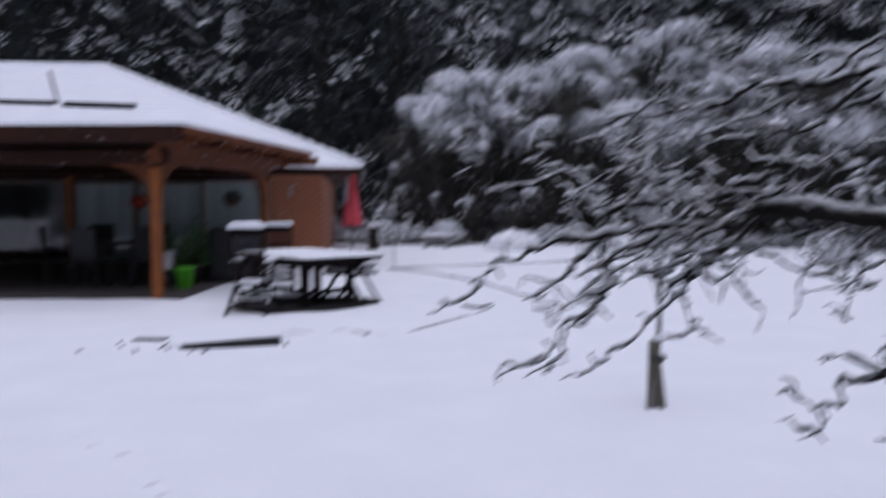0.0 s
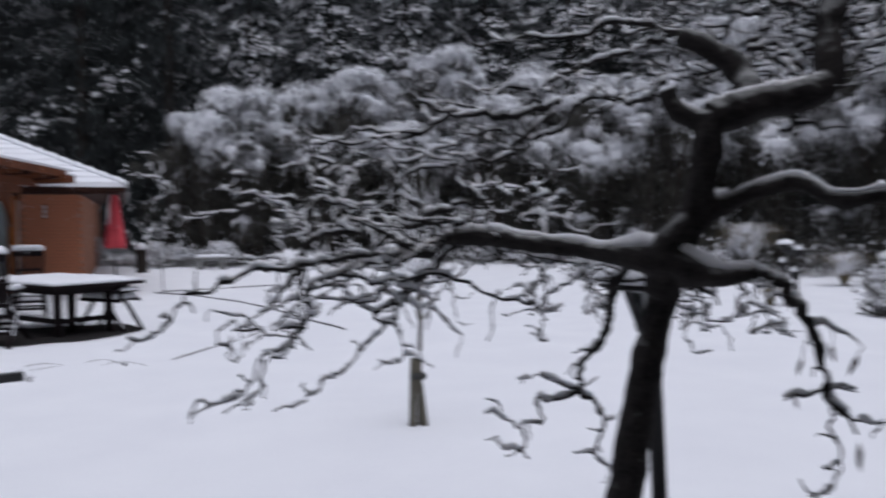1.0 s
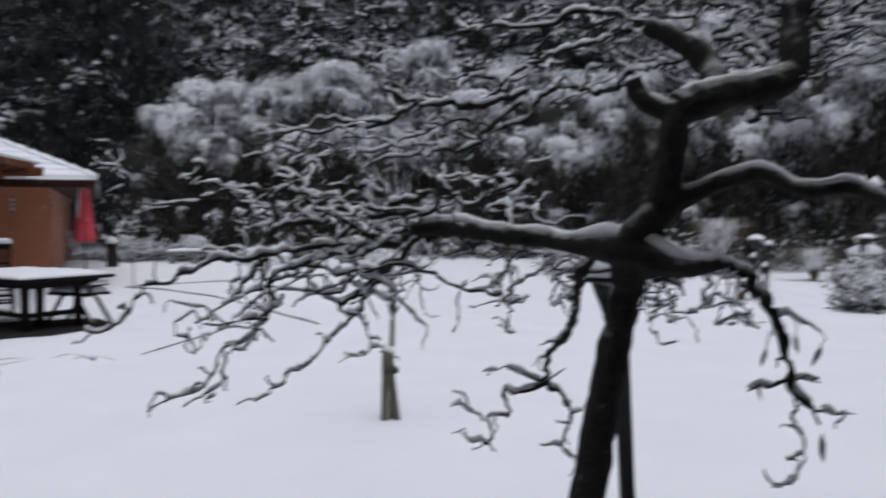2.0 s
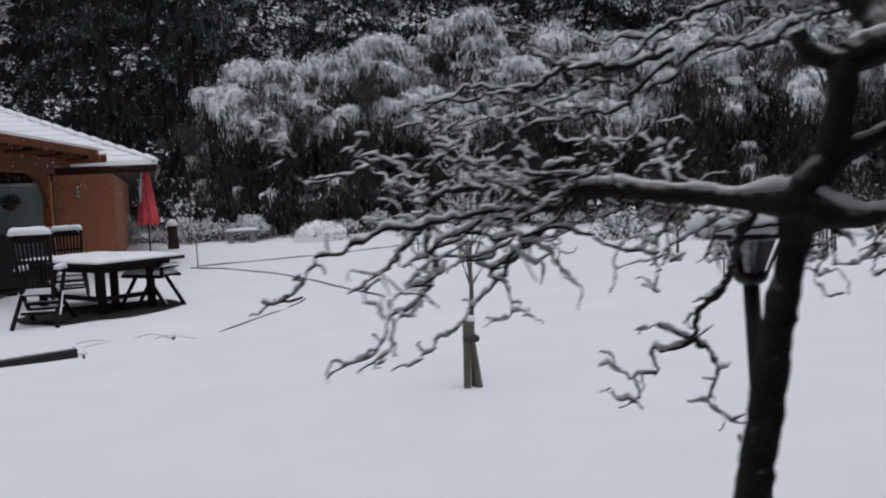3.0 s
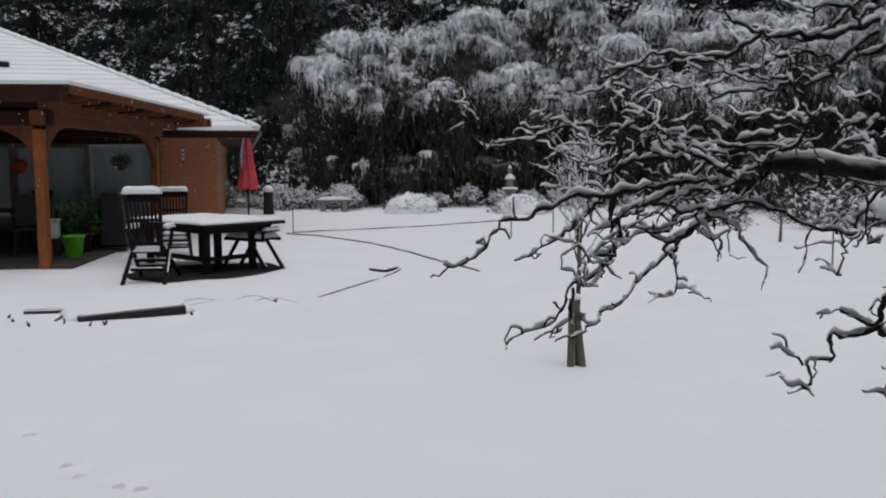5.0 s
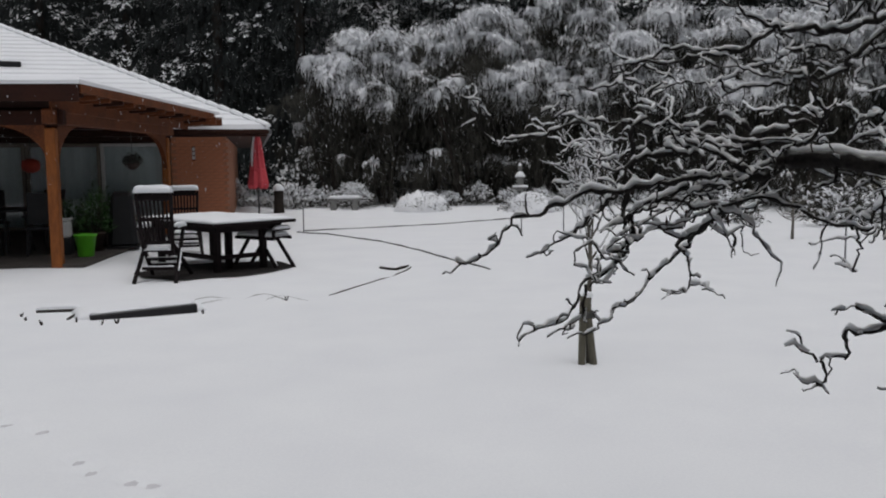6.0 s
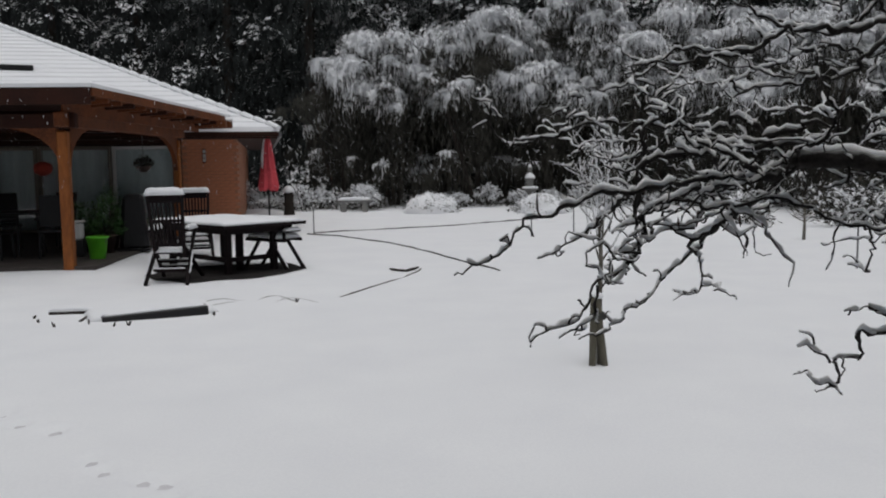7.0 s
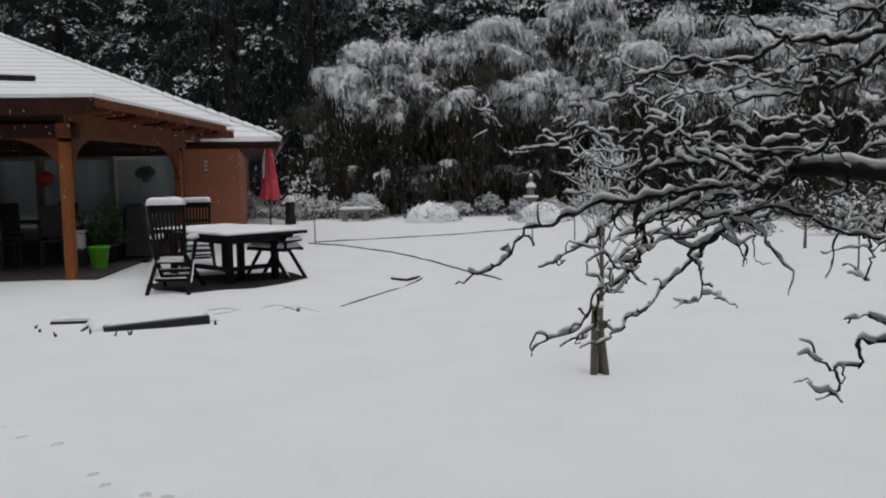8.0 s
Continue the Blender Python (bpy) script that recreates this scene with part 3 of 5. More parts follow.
bough("arch_a", 0.00806, 0.00372, (0.93, 1.72, 1.61), (0.87, 1.74, 1.67), (0.83, 1.76, 1.71), (0.81, 1.78, 1.7), (0.78, 1.8, 1.68), (0.72, 1.82, 1.67))
bough("arch_b", 0.00806, 0.00434, (0.87, 1.74, 1.66), (0.9, 1.7, 1.67), (0.94, 1.68, 1.69), (0.98, 1.66, 1.68))
bough("arch_c", 0.00744, 0.00496, (0.88, 1.74, 1.65), (0.82, 1.74, 1.64), (0.78, 1.75, 1.66), (0.72, 1.76, 1.64), (0.65, 1.77, 1.63), (0.62, 1.77, 1.6), (0.62, 1.76, 1.55), (0.61, 1.75, 1.49))
bough("riser", 0.00495, 0.0022, (0.63, 1.77, 1.6), (0.64, 1.79, 1.69), (0.67, 1.8, 1.71), (0.66, 1.82, 1.75), (0.72, 1.84, 1.79), (0.74, 1.86, 1.81))
bough("drop_a", 0.003003, 0.001502, (0.81, 1.75, 1.52), (0.86, 1.76, 1.5), (0.9, 1.77, 1.46), (0.95, 1.78, 1.41), (0.96, 1.78, 1.37), (0.95, 1.78, 1.35))
bough("drop_b", 0.002145, 0.001287, (0.79, 1.75, 1.52), (0.82, 1.76, 1.48), (0.84, 1.76, 1.45), (0.85, 1.76, 1.42))
bough("drop_c", 0.002145, 0.001287, (1.03, 1.7, 1.5), (1.02, 1.72, 1.47), (1.02, 1.73, 1.43), (1.01, 1.74, 1.39))
bough("under", 0.003861, 0.00429, (0.62, 1.77, 1.5), (0.71, 1.77, 1.54), (0.78, 1.76, 1.52), (0.88, 1.74, 1.54), (0.95, 1.72, 1.52), (1.03, 1.7, 1.49), (1.1, 1.68, 1.48))
bough("top_a", 0.00715, 0.0022, (1.2, 1.8, 1.92), (1.07, 1.8, 1.88), (1, 1.8, 1.89), (0.93, 1.82, 1.88), (0.88, 1.84, 1.85), (0.79, 1.86, 1.83), (0.72, 1.88, 1.83), (0.66, 1.9, 1.82), (0.61, 1.9, 1.78), (0.55, 1.9, 1.78))
bough("top_b", 0.00385, 0.00165, (0.88, 1.84, 1.85), (0.82, 1.86, 1.85), (0.75, 1.9, 1.86), (0.7, 1.92, 1.84), (0.66, 1.94, 1.85), (0.62, 1.95, 1.88))
bough("top_c", 0.0055, 0.00275, (1.17, 1.75, 1.89), (1.09, 1.76, 1.83), (1.06, 1.77, 1.79), (0.97, 1.78, 1.78), (0.89, 1.8, 1.77), (0.83, 1.8, 1.74), (0.78, 1.8, 1.71))
bough("top_d", 0.0044, 0.0022, (1, 1.8, 1.89), (0.93, 1.78, 1.89), (0.87, 1.78, 1.92), (0.83, 1.8, 1.98), (0.83, 1.82, 2.05))
bough("crown_c", 0.00605, 0.0022, (1.39, 1.6, 2.04), (1.32, 1.7, 2.02), (1.25, 1.8, 2), (1.19, 1.85, 1.97), (1.12, 1.9, 1.9), (1.02, 1.95, 1.92), (0.92, 2, 1.98), (0.87, 2, 2))
bough("crown_d", 0.00605, 0.0022, (1.39, 1.6, 2.04), (1.28, 1.65, 2.07), (1.19, 1.7, 2.04), (1.1, 1.75, 2.05), (1.01, 1.8, 2.04), (0.96, 1.8, 2.08))
bough("crown_e", 0.0055, 0.0022, (1.31, 1.5, 1.92), (1.29, 1.6, 1.89), (1.23, 1.7, 1.92), (1.16, 1.8, 1.84), (1.05, 1.85, 1.86), (0.96, 1.9, 1.82), (0.81, 1.95, 1.79), (0.71, 2, 1.85))


def hazel():
    rng = random.Random(11)
    tree = group("contorted_hazel", "bare contorted hazel with snow along its twisted twigs", "tree", (1.02, 1.50, 0))
    inv = Matrix.Translation((-1.02, -1.50, 0))
    bv, bf, sv, sf = [], [], [], []
    lv, lf, cv, cf = [], [], [], []              # the thick limbs and their snow

    def capped(path, radii, sides, snow, load=1.0):
        """A branch and the snow that lies along its upper side where it is not steep."""
        heavy = radii[0] > 0.0125
        first = len(lv)
        tube(lv if heavy else bv, lf if heavy else bf, path, radii, sides)
        for k in range(first, len(lv)):
            p = Vector(lv[k])
            lv[k] = tuple(p + Vector((noise.noise(p * 42), noise.noise(p * 42 + Vector((5, 0, 0))), noise.noise(p * 90))) * 0.0050)
        run, wide = [], []
        n = len(path)
        for i in range(n):
            d = path[min(i + 1, n - 1)] - path[max(i - 1, 0)]
            steep = abs(d.z) / max(d.length, 1e-6)
            lump = 1.0 if heavy else (0.90 + 1.5 * noise.noise(path[i] * 64 + Vector((7, 0, 0)))) * (1 - 0.45 * (i / n) ** 2)
            keep = steep < 0.92 and lump > 0.28
            if keep:
                r = radii[i]
                hold = (1 - max(0, steep - 0.3) / 0.56) * (0.75 + 0.75 * noise.noise(path[i] * 38))
                fat = soft(0.008, 0.016, r)
                w = max(0.0015, (r * (0.5 + 0.4 * fat) + snow) * (0.55 + 0.45 * hold) * load * min(lump, 1.5))
                w = w if heavy else min(w, 0.0090)
                run.append(path[i] + Vector((0, 0, r * 0.5 + w * (0.80 - 0.25 * fat))))
                wide.append(w)
            if (not keep or i == n - 1) and run:
                if len(run) > 1:
                    wide[0] *= 0.5
                    wide[-1] *= 0.5
                    tube(cv if heavy else sv, cf if heavy else sf, run, wide, max(5, sides - 1), 0.9)
                run, wide = [], []

    nodes = []
    for name, (points, r0, r1) in BOUGHS.items():
        thick = r0 > 0.0125
        path, where = smooth_path(points, 0.016 if thick else 0.0105)
        last = len(points) - 1
        radii = []
        for i, (p, w) in enumerate(zip(path, where)):
            r = r0 + (r1 - r0) * w / last
            r *= 1 + 0.18 * noise.noise(p * 22) + 0.10 * noise.noise(p * 60)
            radii.append(r)
            k = min(1, 4 * min(w, last - w) / last)
            amp = 0.006 if thick else 0.007
            o = Vector((noise.noise(p * 26), noise.noise(p * 26 + Vector((9, 0, 0))), noise.noise(p * 26 + Vector((0, 9, 0))))) * amp * k
            path[i] = p + o
        if not thick:
            off, goal = Vector(), Vector()
            for i in range(1, len(path) - 1):
                if i % 2 == 1:
                    goal = rand_dir(rng) * rng.uniform(0.003, 0.0085)
                off = off.lerp(goal, 0.85)
                path[i] = path[i] + off + rand_dir(rng) * 0.0022
                radii[i] *= rng.uniform(0.72, 1.35)
            for i in range(len(path)):
                t = i / (len(path) - 1)
                radii[i] *= 1 - 0.35 * t * t
        capped(path, radii, 14 if thick else 7, (0.0035 if thick else 0.0036) if name != "trunk" else 0.0, 0.5 if name == "upper" else 0.3 if name == "curl" else 0.62 if name in ("right", "snag", "left") else 1.6 if name.startswith(("low", "hanging", "drop", "right_", "web")) else 1.0)
        if name != "trunk":
            nodes.append((name, path, radii))
    # a swollen fork where the main limbs part
    tube(lv, lf, [Vector(p) for p in ((1.285, 1.49, 1.50), (1.30, 1.485, 1.54), (1.315, 1.48, 1.58), (1.33, 1.465, 1.63), (1.345, 1.45, 1.67))], [0.026, 0.040, 0.042, 0.034, 0.020], 12)
    capped([Vector(p) for p in ((1.17, 1.545, 1.590), (1.20, 1.515, 1.588), (1.225, 1.498, 1.584), (1.25, 1.485, 1.582), (1.272, 1.474, 1.578), (1.295, 1.466, 1.576), (1.315, 1.458, 1.568), (1.335, 1.444, 1.556), (1.36, 1.430, 1.548), (1.39, 1.412, 1.544), (1.42, 1.398, 1.550), (1.44, 1.396, 1.556))], [0.014, 0.020, 0.025, 0.030, 0.034, 0.036, 0.036, 0.031, 0.024, 0.018, 0.014, 0.011], 14, 0.002, 0.85)
    tube(lv, lf, [Vector(p) for p in ((1.27, 1.470, 1.585), (1.295, 1.455, 1.612), (1.318, 1.446, 1.640), (1.335, 1.445, 1.670))], [0.024, 0.028, 0.024, 0.014], 12)

    for pts, rr in ((((1.315, 1.482, 1.565), (1.27, 1.492, 1.578), (1.22, 1.512, 1.588), (1.17, 1.555, 1.592)), (0.028, 0.033, 0.026, 0.018)),
                    (((1.315, 1.478, 1.560), (1.35, 1.450, 1.548), (1.39, 1.418, 1.540), (1.44, 1.400, 1.549)), (0.028, 0.026, 0.017, 0.012)),
                    (((1.335, 1.462, 1.640), (1.375, 1.440, 1.672), (1.42, 1.415, 1.692)), (0.034, 0.024, 0.017)),
                    (((1.36, 1.42, 1.83), (1.40, 1.42, 1.86), (1.47, 1.42, 1.875)), (0.028, 0.034, 0.030))):
        tube(lv, lf, [Vector(p) for p in pts], rr, 10)

    def curly(a, b, r0, r1, wild, level, step=0.0105):
        """A kinked, twisting twig that wanders from a to about b, with side twigs."""
        a, b = Vector(a), Vector(b)
        d = b - a
        n = max(4, int(d.length * 1.6 / step))
        seed = Vector((rng.uniform(0, 90), rng.uniform(0, 90), rng.uniform(0, 90)))
        p, way = a, (d.normalized() + rand_dir(rng) * 0.6).normalized()
        path, radii = [a], [r0]
        kink = rand_dir(rng)
        for i in range(n):
            if rng.random() < 0.42:
                kink = rand_dir(rng)
                way = (way + kink * rng.uniform(0.9, 2.4)).normalized()
            goal = b - p
            if goal.length < step * 1.5:
                break
            curl = Vector((noise.noise(p * 14 + seed), noise.noise(p * 14 + seed + Vector((31, 0, 0))), noise.noise(p * 14 + seed + Vector((0, 31, 0)))))
            way = (way + goal.normalized() * (0.20 + 0.3 * i / n) + curl * wild * 2.2).normalized()
            p = p + way * step
            path.append(p + rand_dir(rng) * 0.0026)
            radii.append((r0 + (r1 - r0) * i / n) * rng.uniform(0.75, 1.3))
        n = len(path) - 1
        capped(path, radii, 5, rng.uniform(0.0020, 0.0042) + r0 * 0.15)
        if level:
            k = 3
            while k < n - 1:
                p = path[k]
                side = d.cross(Vector((0, 0, 1)))
                side = side.normalized() if side.length > 1e-5 else Vector((1, 0, 0))
                way = d.normalized() * rng.uniform(0.2, 0.9) + side * rng.choice((-1, 1)) * rng.uniform(0.3, 1.0) + Vector((0, 0, rng.uniform(-0.55, 0.5)))
                size = rng.uniform(0.06, 0.22) * (1.0 if level > 1 else 0.6)
                tip = p + way.normalized() * size
                if tip.y > 1.15:
                    curly(p, tip, max(0.0017, radii[k] * 0.65), 0.0012, 0.05, level - 1)
                k += rng.randint(9, 22)

    left = [p for nm, path, _ in nodes if nm in ("left", "knuckle", "curl", "snag") for p in path]
    ends = [p for nm, path, _ in nodes if nm in ("knuckle",) for p in path]
    def edge(z):
        return 0.28 + 0.25 * soft(1.66, 1.80, z) + 0.47 * soft(1.78, 2.10, z)
    # the layered crown on the house's side
    for k in range(6):
        z = rng.uniform(1.60, 1.80) if k < 3 else rng.uniform(1.78, 2.45)
        tip = Vector((edge(z) + 0.02 + rng.random() ** 1.6 * 0.55, rng.uniform(1.45, 2.35), z))
        pool = left if z > 1.8 else ends
        a = min((rng.choice(pool) for _ in range(5)), key=lambda p: (p - tip).length)
        if z > 1.95:
            a = rng.choice([Vector((1.45, 1.55, 1.96)), Vector((1.39, 1.58, 2.03)), Vector((1.68, 1.5, 2.14)), Vector((1.70, 1.55, 2.35))])
        curly(a, tip, rng.uniform(0.0035, 0.0050), 0.0014, 0.06, 2)
    for k in range(3):
        curly(rng.choice(ends), (rng.uniform(0.40, 0.85), rng.uniform(1.5, 2.1), rng.uniform(1.46, 1.60)), 0.0034, 0.0013, 0.06, 2)
    # twigs that rise and fall along the level limb
    limb = [p for nm, path, _ in nodes if nm == "left" for p in path]
    for k in range(2):
        a = rng.choice(limb)
        curly(a, (a.x + rng.uniform(-0.35, 0.12), rng.uniform(1.75, 2.5), rng.uniform(1.66, 2.05)), 0.0034, 0.0013, 0.06, 2)
    for k in range(6):
        a = rng.choice(limb)
        curly(a, (a.x + rng.uniform(-0.25, 0.15), a.y + rng.uniform(0.05, 0.6), rng.uniform(1.38, 1.56)), 0.0034, 0.0014, 0.06, 1)
    # the crown on the far side
    for k in range(13):
        a = rng.choice([Vector((1.63, 1.45, 2.02)), Vector((1.69, 1.5, 2.16)), Vector((1.71, 1.55, 2.36)), Vector((1.55, 1.42, 1.89))])
        tip = Vector((rng.uniform(1.55, 2.5), rng.uniform(1.5, 2.6), rng.uniform(1.98, 2.6)))
        curly(a, tip, rng.uniform(0.004, 0.006), 0.0016, 0.08, 2)
    for k in range(4):
        a = rng.choice([Vector((1.41, 1.42, 1.54)), Vector((1.33, 1.50, 1.54)), Vector((1.36, 1.50, 1.53))])
        curly(a, (rng.uniform(1.45, 1.95), rng.uniform(1.6, 2.3), rng.uniform(1.34, 1.50)), 0.0024, 0.0012, 0.05, 1)
    # crooked side twigs all along the crown's limbs
    for nm, path, radii in nodes:
        if nm.startswith(("high", "arch", "riser", "top", "crown", "under")):
            i = 4
            while i < len(path) - 1:
                d = path[min(i + 2, len(path) - 1)] - path[i - 1]
                way = d.normalized() * rng.uniform(0.2, 1.0) + Vector((rng.uniform(-0.6, 0.4), rng.uniform(-0.9, 0.9), rng.uniform(-0.6, 0.6)))
                tip = path[i] + way.normalized() * rng.choice((0.05, 0.08, 0.11, 0.20))
                if tip.y > 1.3:
                    curly(path[i], tip, max(0.0021, radii[i] * 0.6), 0.0013, 0.05, 1 if rng.random() < 0.5 else 0)
                i += rng.randint(16, 30) if nm.startswith(("arch", "under", "riser")) else rng.randint(11, 22)
    # small twigs on the hanging limbs
    for nm, path, radii in nodes:
        if nm.startswith(("low", "hanging", "right")) and nm != "right":
            for i in range(5, len(path) - 1, 4):
                if rng.random() < 0.80:
                    way = Vector((rng.uniform(-1, 0.7), rng.uniform(-0.5, 0.5), rng.uniform(-0.8, 0.5))).normalized()
                    curly(path[i], path[i] + way * rng.uniform(0.015, 0.055), 0.0023, 0.0012, 0.03, 0)
    def melted(ob, voxel, rounds):
        """Joins overlapping limbs into one skin without seams."""
        skin = ob.modifiers.new("skin", "REMESH")
        skin.mode, skin.voxel_size, skin.use_smooth_shade = "VOXEL", voxel, True
        ease = ob.modifiers.new("ease", "SMOOTH")
        ease.factor, ease.iterations = 0.5, rounds
    melted(lists("trunk", [tuple(inv @ Vector(p)) for p in lv], lf, BARK, tree, "dark gnarled trunk and limbs", True), 0.0042, 5)
    melted(lists("limb_snow", [tuple(inv @ Vector(p)) for p in cv], cf, TWIG_SNOW, tree, "rounded snow on the thick limbs", True), 0.0045, 7)
    tagged(lists("twig", [tuple(inv @ Vector(p)) for p in bv], bf, BARK, tree, "", True), "dark twisted bare twigs", kind="stuff")
    for k, p in enumerate(sv):
        p = Vector(p)
        sv[k] = p + Vector((noise.noise(p * 85), noise.noise(p * 85 + Vector((3, 0, 0))), noise.noise(p * 85 + Vector((0, 3, 0))))) * 0.0026
    lists("snow_cover", [tuple(inv @ Vector(p)) for p in sv], sf, TWIG_SNOW, tree, "soft snow lying along the twigs", True)
    # a few shrivelled leaves that still hang
    for x, y, z in ((1.586, 1.30, 1.398), (1.543, 1.31, 1.420), (1.495, 1.33, 1.395), (1.48, 1.33, 1.335), (1.594, 1.30, 1.235), (1.41, 1.92, 0.985), (0.70, 1.75, 1.50), (0.80, 1.91, 1.505), (0.812, 1.90, 1.500), (0.79, 1.915, 1.495), (0.804, 1.92, 1.490), (0.785, 1.91, 1.45), (0.85, 1.8, 1.50), (0.92, 1.85, 1.49), (1.42, 1.42, 1.50)):
        v = [(0, 0, 0.012), (0.009, 0.003, -0.008), (0.007, 0.005, -0.028), (0, 0, -0.046), (-0.007, 0.005, -0.026), (-0.009, 0.003, -0.007), (0, -0.006, -0.012)]
        f = [(6, 0, 1), (6, 1, 2), (6, 2, 3), (6, 3, 4), (6, 4, 5), (6, 5, 0), (5, 4, 3, 2, 1, 0)]
        o = lists("dry_leaf", v, f, POT, tree, "shrivelled brown leaf")
        o.location = (x - 1.02, y - 1.50, z)
        size = rng.uniform(0.4, 0.55) if y > 1.6 else rng.uniform(0.6, 0.95) if z > 1.25 else 1.0
        o.scale = (size * rng.uniform(0.6, 1.1), size, size)
        o.rotation_euler = (rng.uniform(-0.4, 0.4), rng.uniform(-0.4, 0.4), rng.uniform(0, 3))


hazel()


# ---- the bird feeder behind the hazel ----
def feeder():
    ob = group("bird_feeder", "black bird feeder on a post under a snow-laden roof", "bird feeder", (1.64, 2.25, 0))
    stem = lathe("post", [(0.024, -1.42), (0.023, -1.30), (0.023, 0.0)], BLACK, ob, sides=12)
    stem.location, stem.rotation_euler = (0, 0, 1.33), (0, radians(-2.8), 0)
    lathe("tray", [(0.02, 1.31), (0.045, 1.325), (0.052, 1.35), (0.02, 1.352)], BLACK, ob, sides=12)
    for k in range(6):
        a = k * math.pi / 3 + 0.3
        bm = bmesh.new()
        bar(bm, (0.045 * math.cos(a), 0.045 * math.sin(a), 1.345), (0.092 * math.cos(a), 0.092 * math.sin(a), 1.46), 0.009, 0.009, 0.002)
        part("strut", bm, BLACK, ob)
    g = lathe("cage_glass", [(0.042, 1.35), (0.085, 1.455)], GLASS, ob, sides=6, smooth=False)
    g.visible_shadow = False
    lathe("roof", [(0.14, 1.452), (0.160, 1.458), (0.09, 1.495), (0.02, 1.51)], BLACK, ob, sides=12)
    lathe("roof_snow", [(0.13, 1.466), (0.168, 1.472), (0.172, 1.495), (0.15, 1.530), (0.095, 1.558), (0.03, 1.568)], SNOW, ob, sides=20, wobble=0.035)


feeder()


# ---- the young tree between two stakes ----
def sapling():
    ob = group("young_tree", "young bare tree tied between two round stakes", "tree", (1.75, 6.70, ground_z(1.75, 6.70)))
    rng = random.Random(5)
    v, f, sv, sf = [], [], [], []
    path, _ = smooth_path([(0.02, 0.03, 0), (0.02, 0.03, 0.5), (0.03, 0.03, 0.85), (0.02, 0.04, 1.0)], 0.05)
    tube(v, f, path, [0.024 - 0.009 * i / len(path) for i in range(len(path))], 8)

    def shoot(a, way, size, r, level):
        pts, p, d = [a], a, way.normalized()
        for i in range(7):
            d = (d + Vector((rng.uniform(-.22, .22), rng.uniform(-.22, .22), rng.uniform(-0.02, .20)))).normalized()
            p = p + d * size / 7
            pts.append(p)
        rr = [r * (1 - 0.7 * i / 7) for i in range(8)]
        tube(v, f, pts, rr, 5)
        tube(sv, sf, [q + Vector((0, -0.002, r * 0.7)) for q in pts[1:]], [x * 0.85 + 0.0008 for x in rr[1:]], 5)
        if level:
            for i in (2, 3, 4, 5, 6):
                if rng.random() < 0.75:
                    side = Vector((rng.uniform(-1, 1), rng.uniform(-1, 1), rng.uniform(0.2, 1.1)))
                    shoot(pts[i], side, size * rng.uniform(0.35, 0.6), r * 0.55, level - 1)

    for k in range(9):
        a = k * 2.4
        shoot(Vector((0.02, 0.04, 0.80 + 0.035 * k)), Vector((math.cos(a) * 0.6 + 0.12, math.sin(a) * 0.6, 1.0 + 0.1 * k)), rng.uniform(0.55, 0.85), 0.009, 2)
    lists("stem", v, f, MOSSY, ob, "", True)
    lists("snow_cover", sv, sf, SNOW, ob, "thin snow on the upright shoots", True)
    for x, lean in ((-0.046, 0.0), (0.050, 0.10)):
        o = lathe("stake", [(0.030, -0.1), (0.029, 0.50), (0.026, 0.545), (0.012, 0.55)], STAKE, ob, sides=12)
        o.location, o.rotation_euler = (x, -0.01, 0), (0, -lean * 1.2 if x > 0 else 0.02, 0)
    boxes("tie", [((0.13, 0.085, 0.06), (0, -0.01, 0.40))], ROPE, ob, "dark rubber tie", 0.02)
    lathe("stake_snow", [(0.04, 0.54), (0.045, 0.555), (0.03, 0.58), (0.01, 0.585)], SNOW, ob, sides=12)


sapling()


# ---- table, bench and chairs on the lawn ----
def snow_slab(name, sx, sy, h, at, parent, seed=0, cells=10):
    """A soft pillow of snow on a flat top."""
    v, f = [], []
    n = cells
    for j in range(n + 1):
        for i in range(n + 1):
            u, w = 2 * i / n - 1, 2 * j / n - 1
            lift = (1 - u ** 8) * (1 - w ** 8)
            z = h * (0.22 + 0.78 * lift ** 0.5) * (1 + 0.30 * noise.noise(Vector((u * 2 + seed, w * 2, 3))))
            if i in (0, n) or j in (0, n):
                z = 0.0
            v.append((at[0] + sx / 2 * u, at[1] + sy / 2 * w, at[2] + z))
    for j in range(n):
        for i in range(n):
            a = j * (n + 1) + i
            f.append((a, a + 1, a + n + 2, a + n + 1))
    f.append(tuple(range(n, -1, -1)) + tuple(j * (n + 1) for j in range(1, n + 1)) + tuple(n * (n + 1) + i for i in range(1, n + 1)) + tuple(j * (n + 1) + n for j in range(n - 1, 0, -1)))
    return lists(name, v, f, SNOW, parent, "", True)


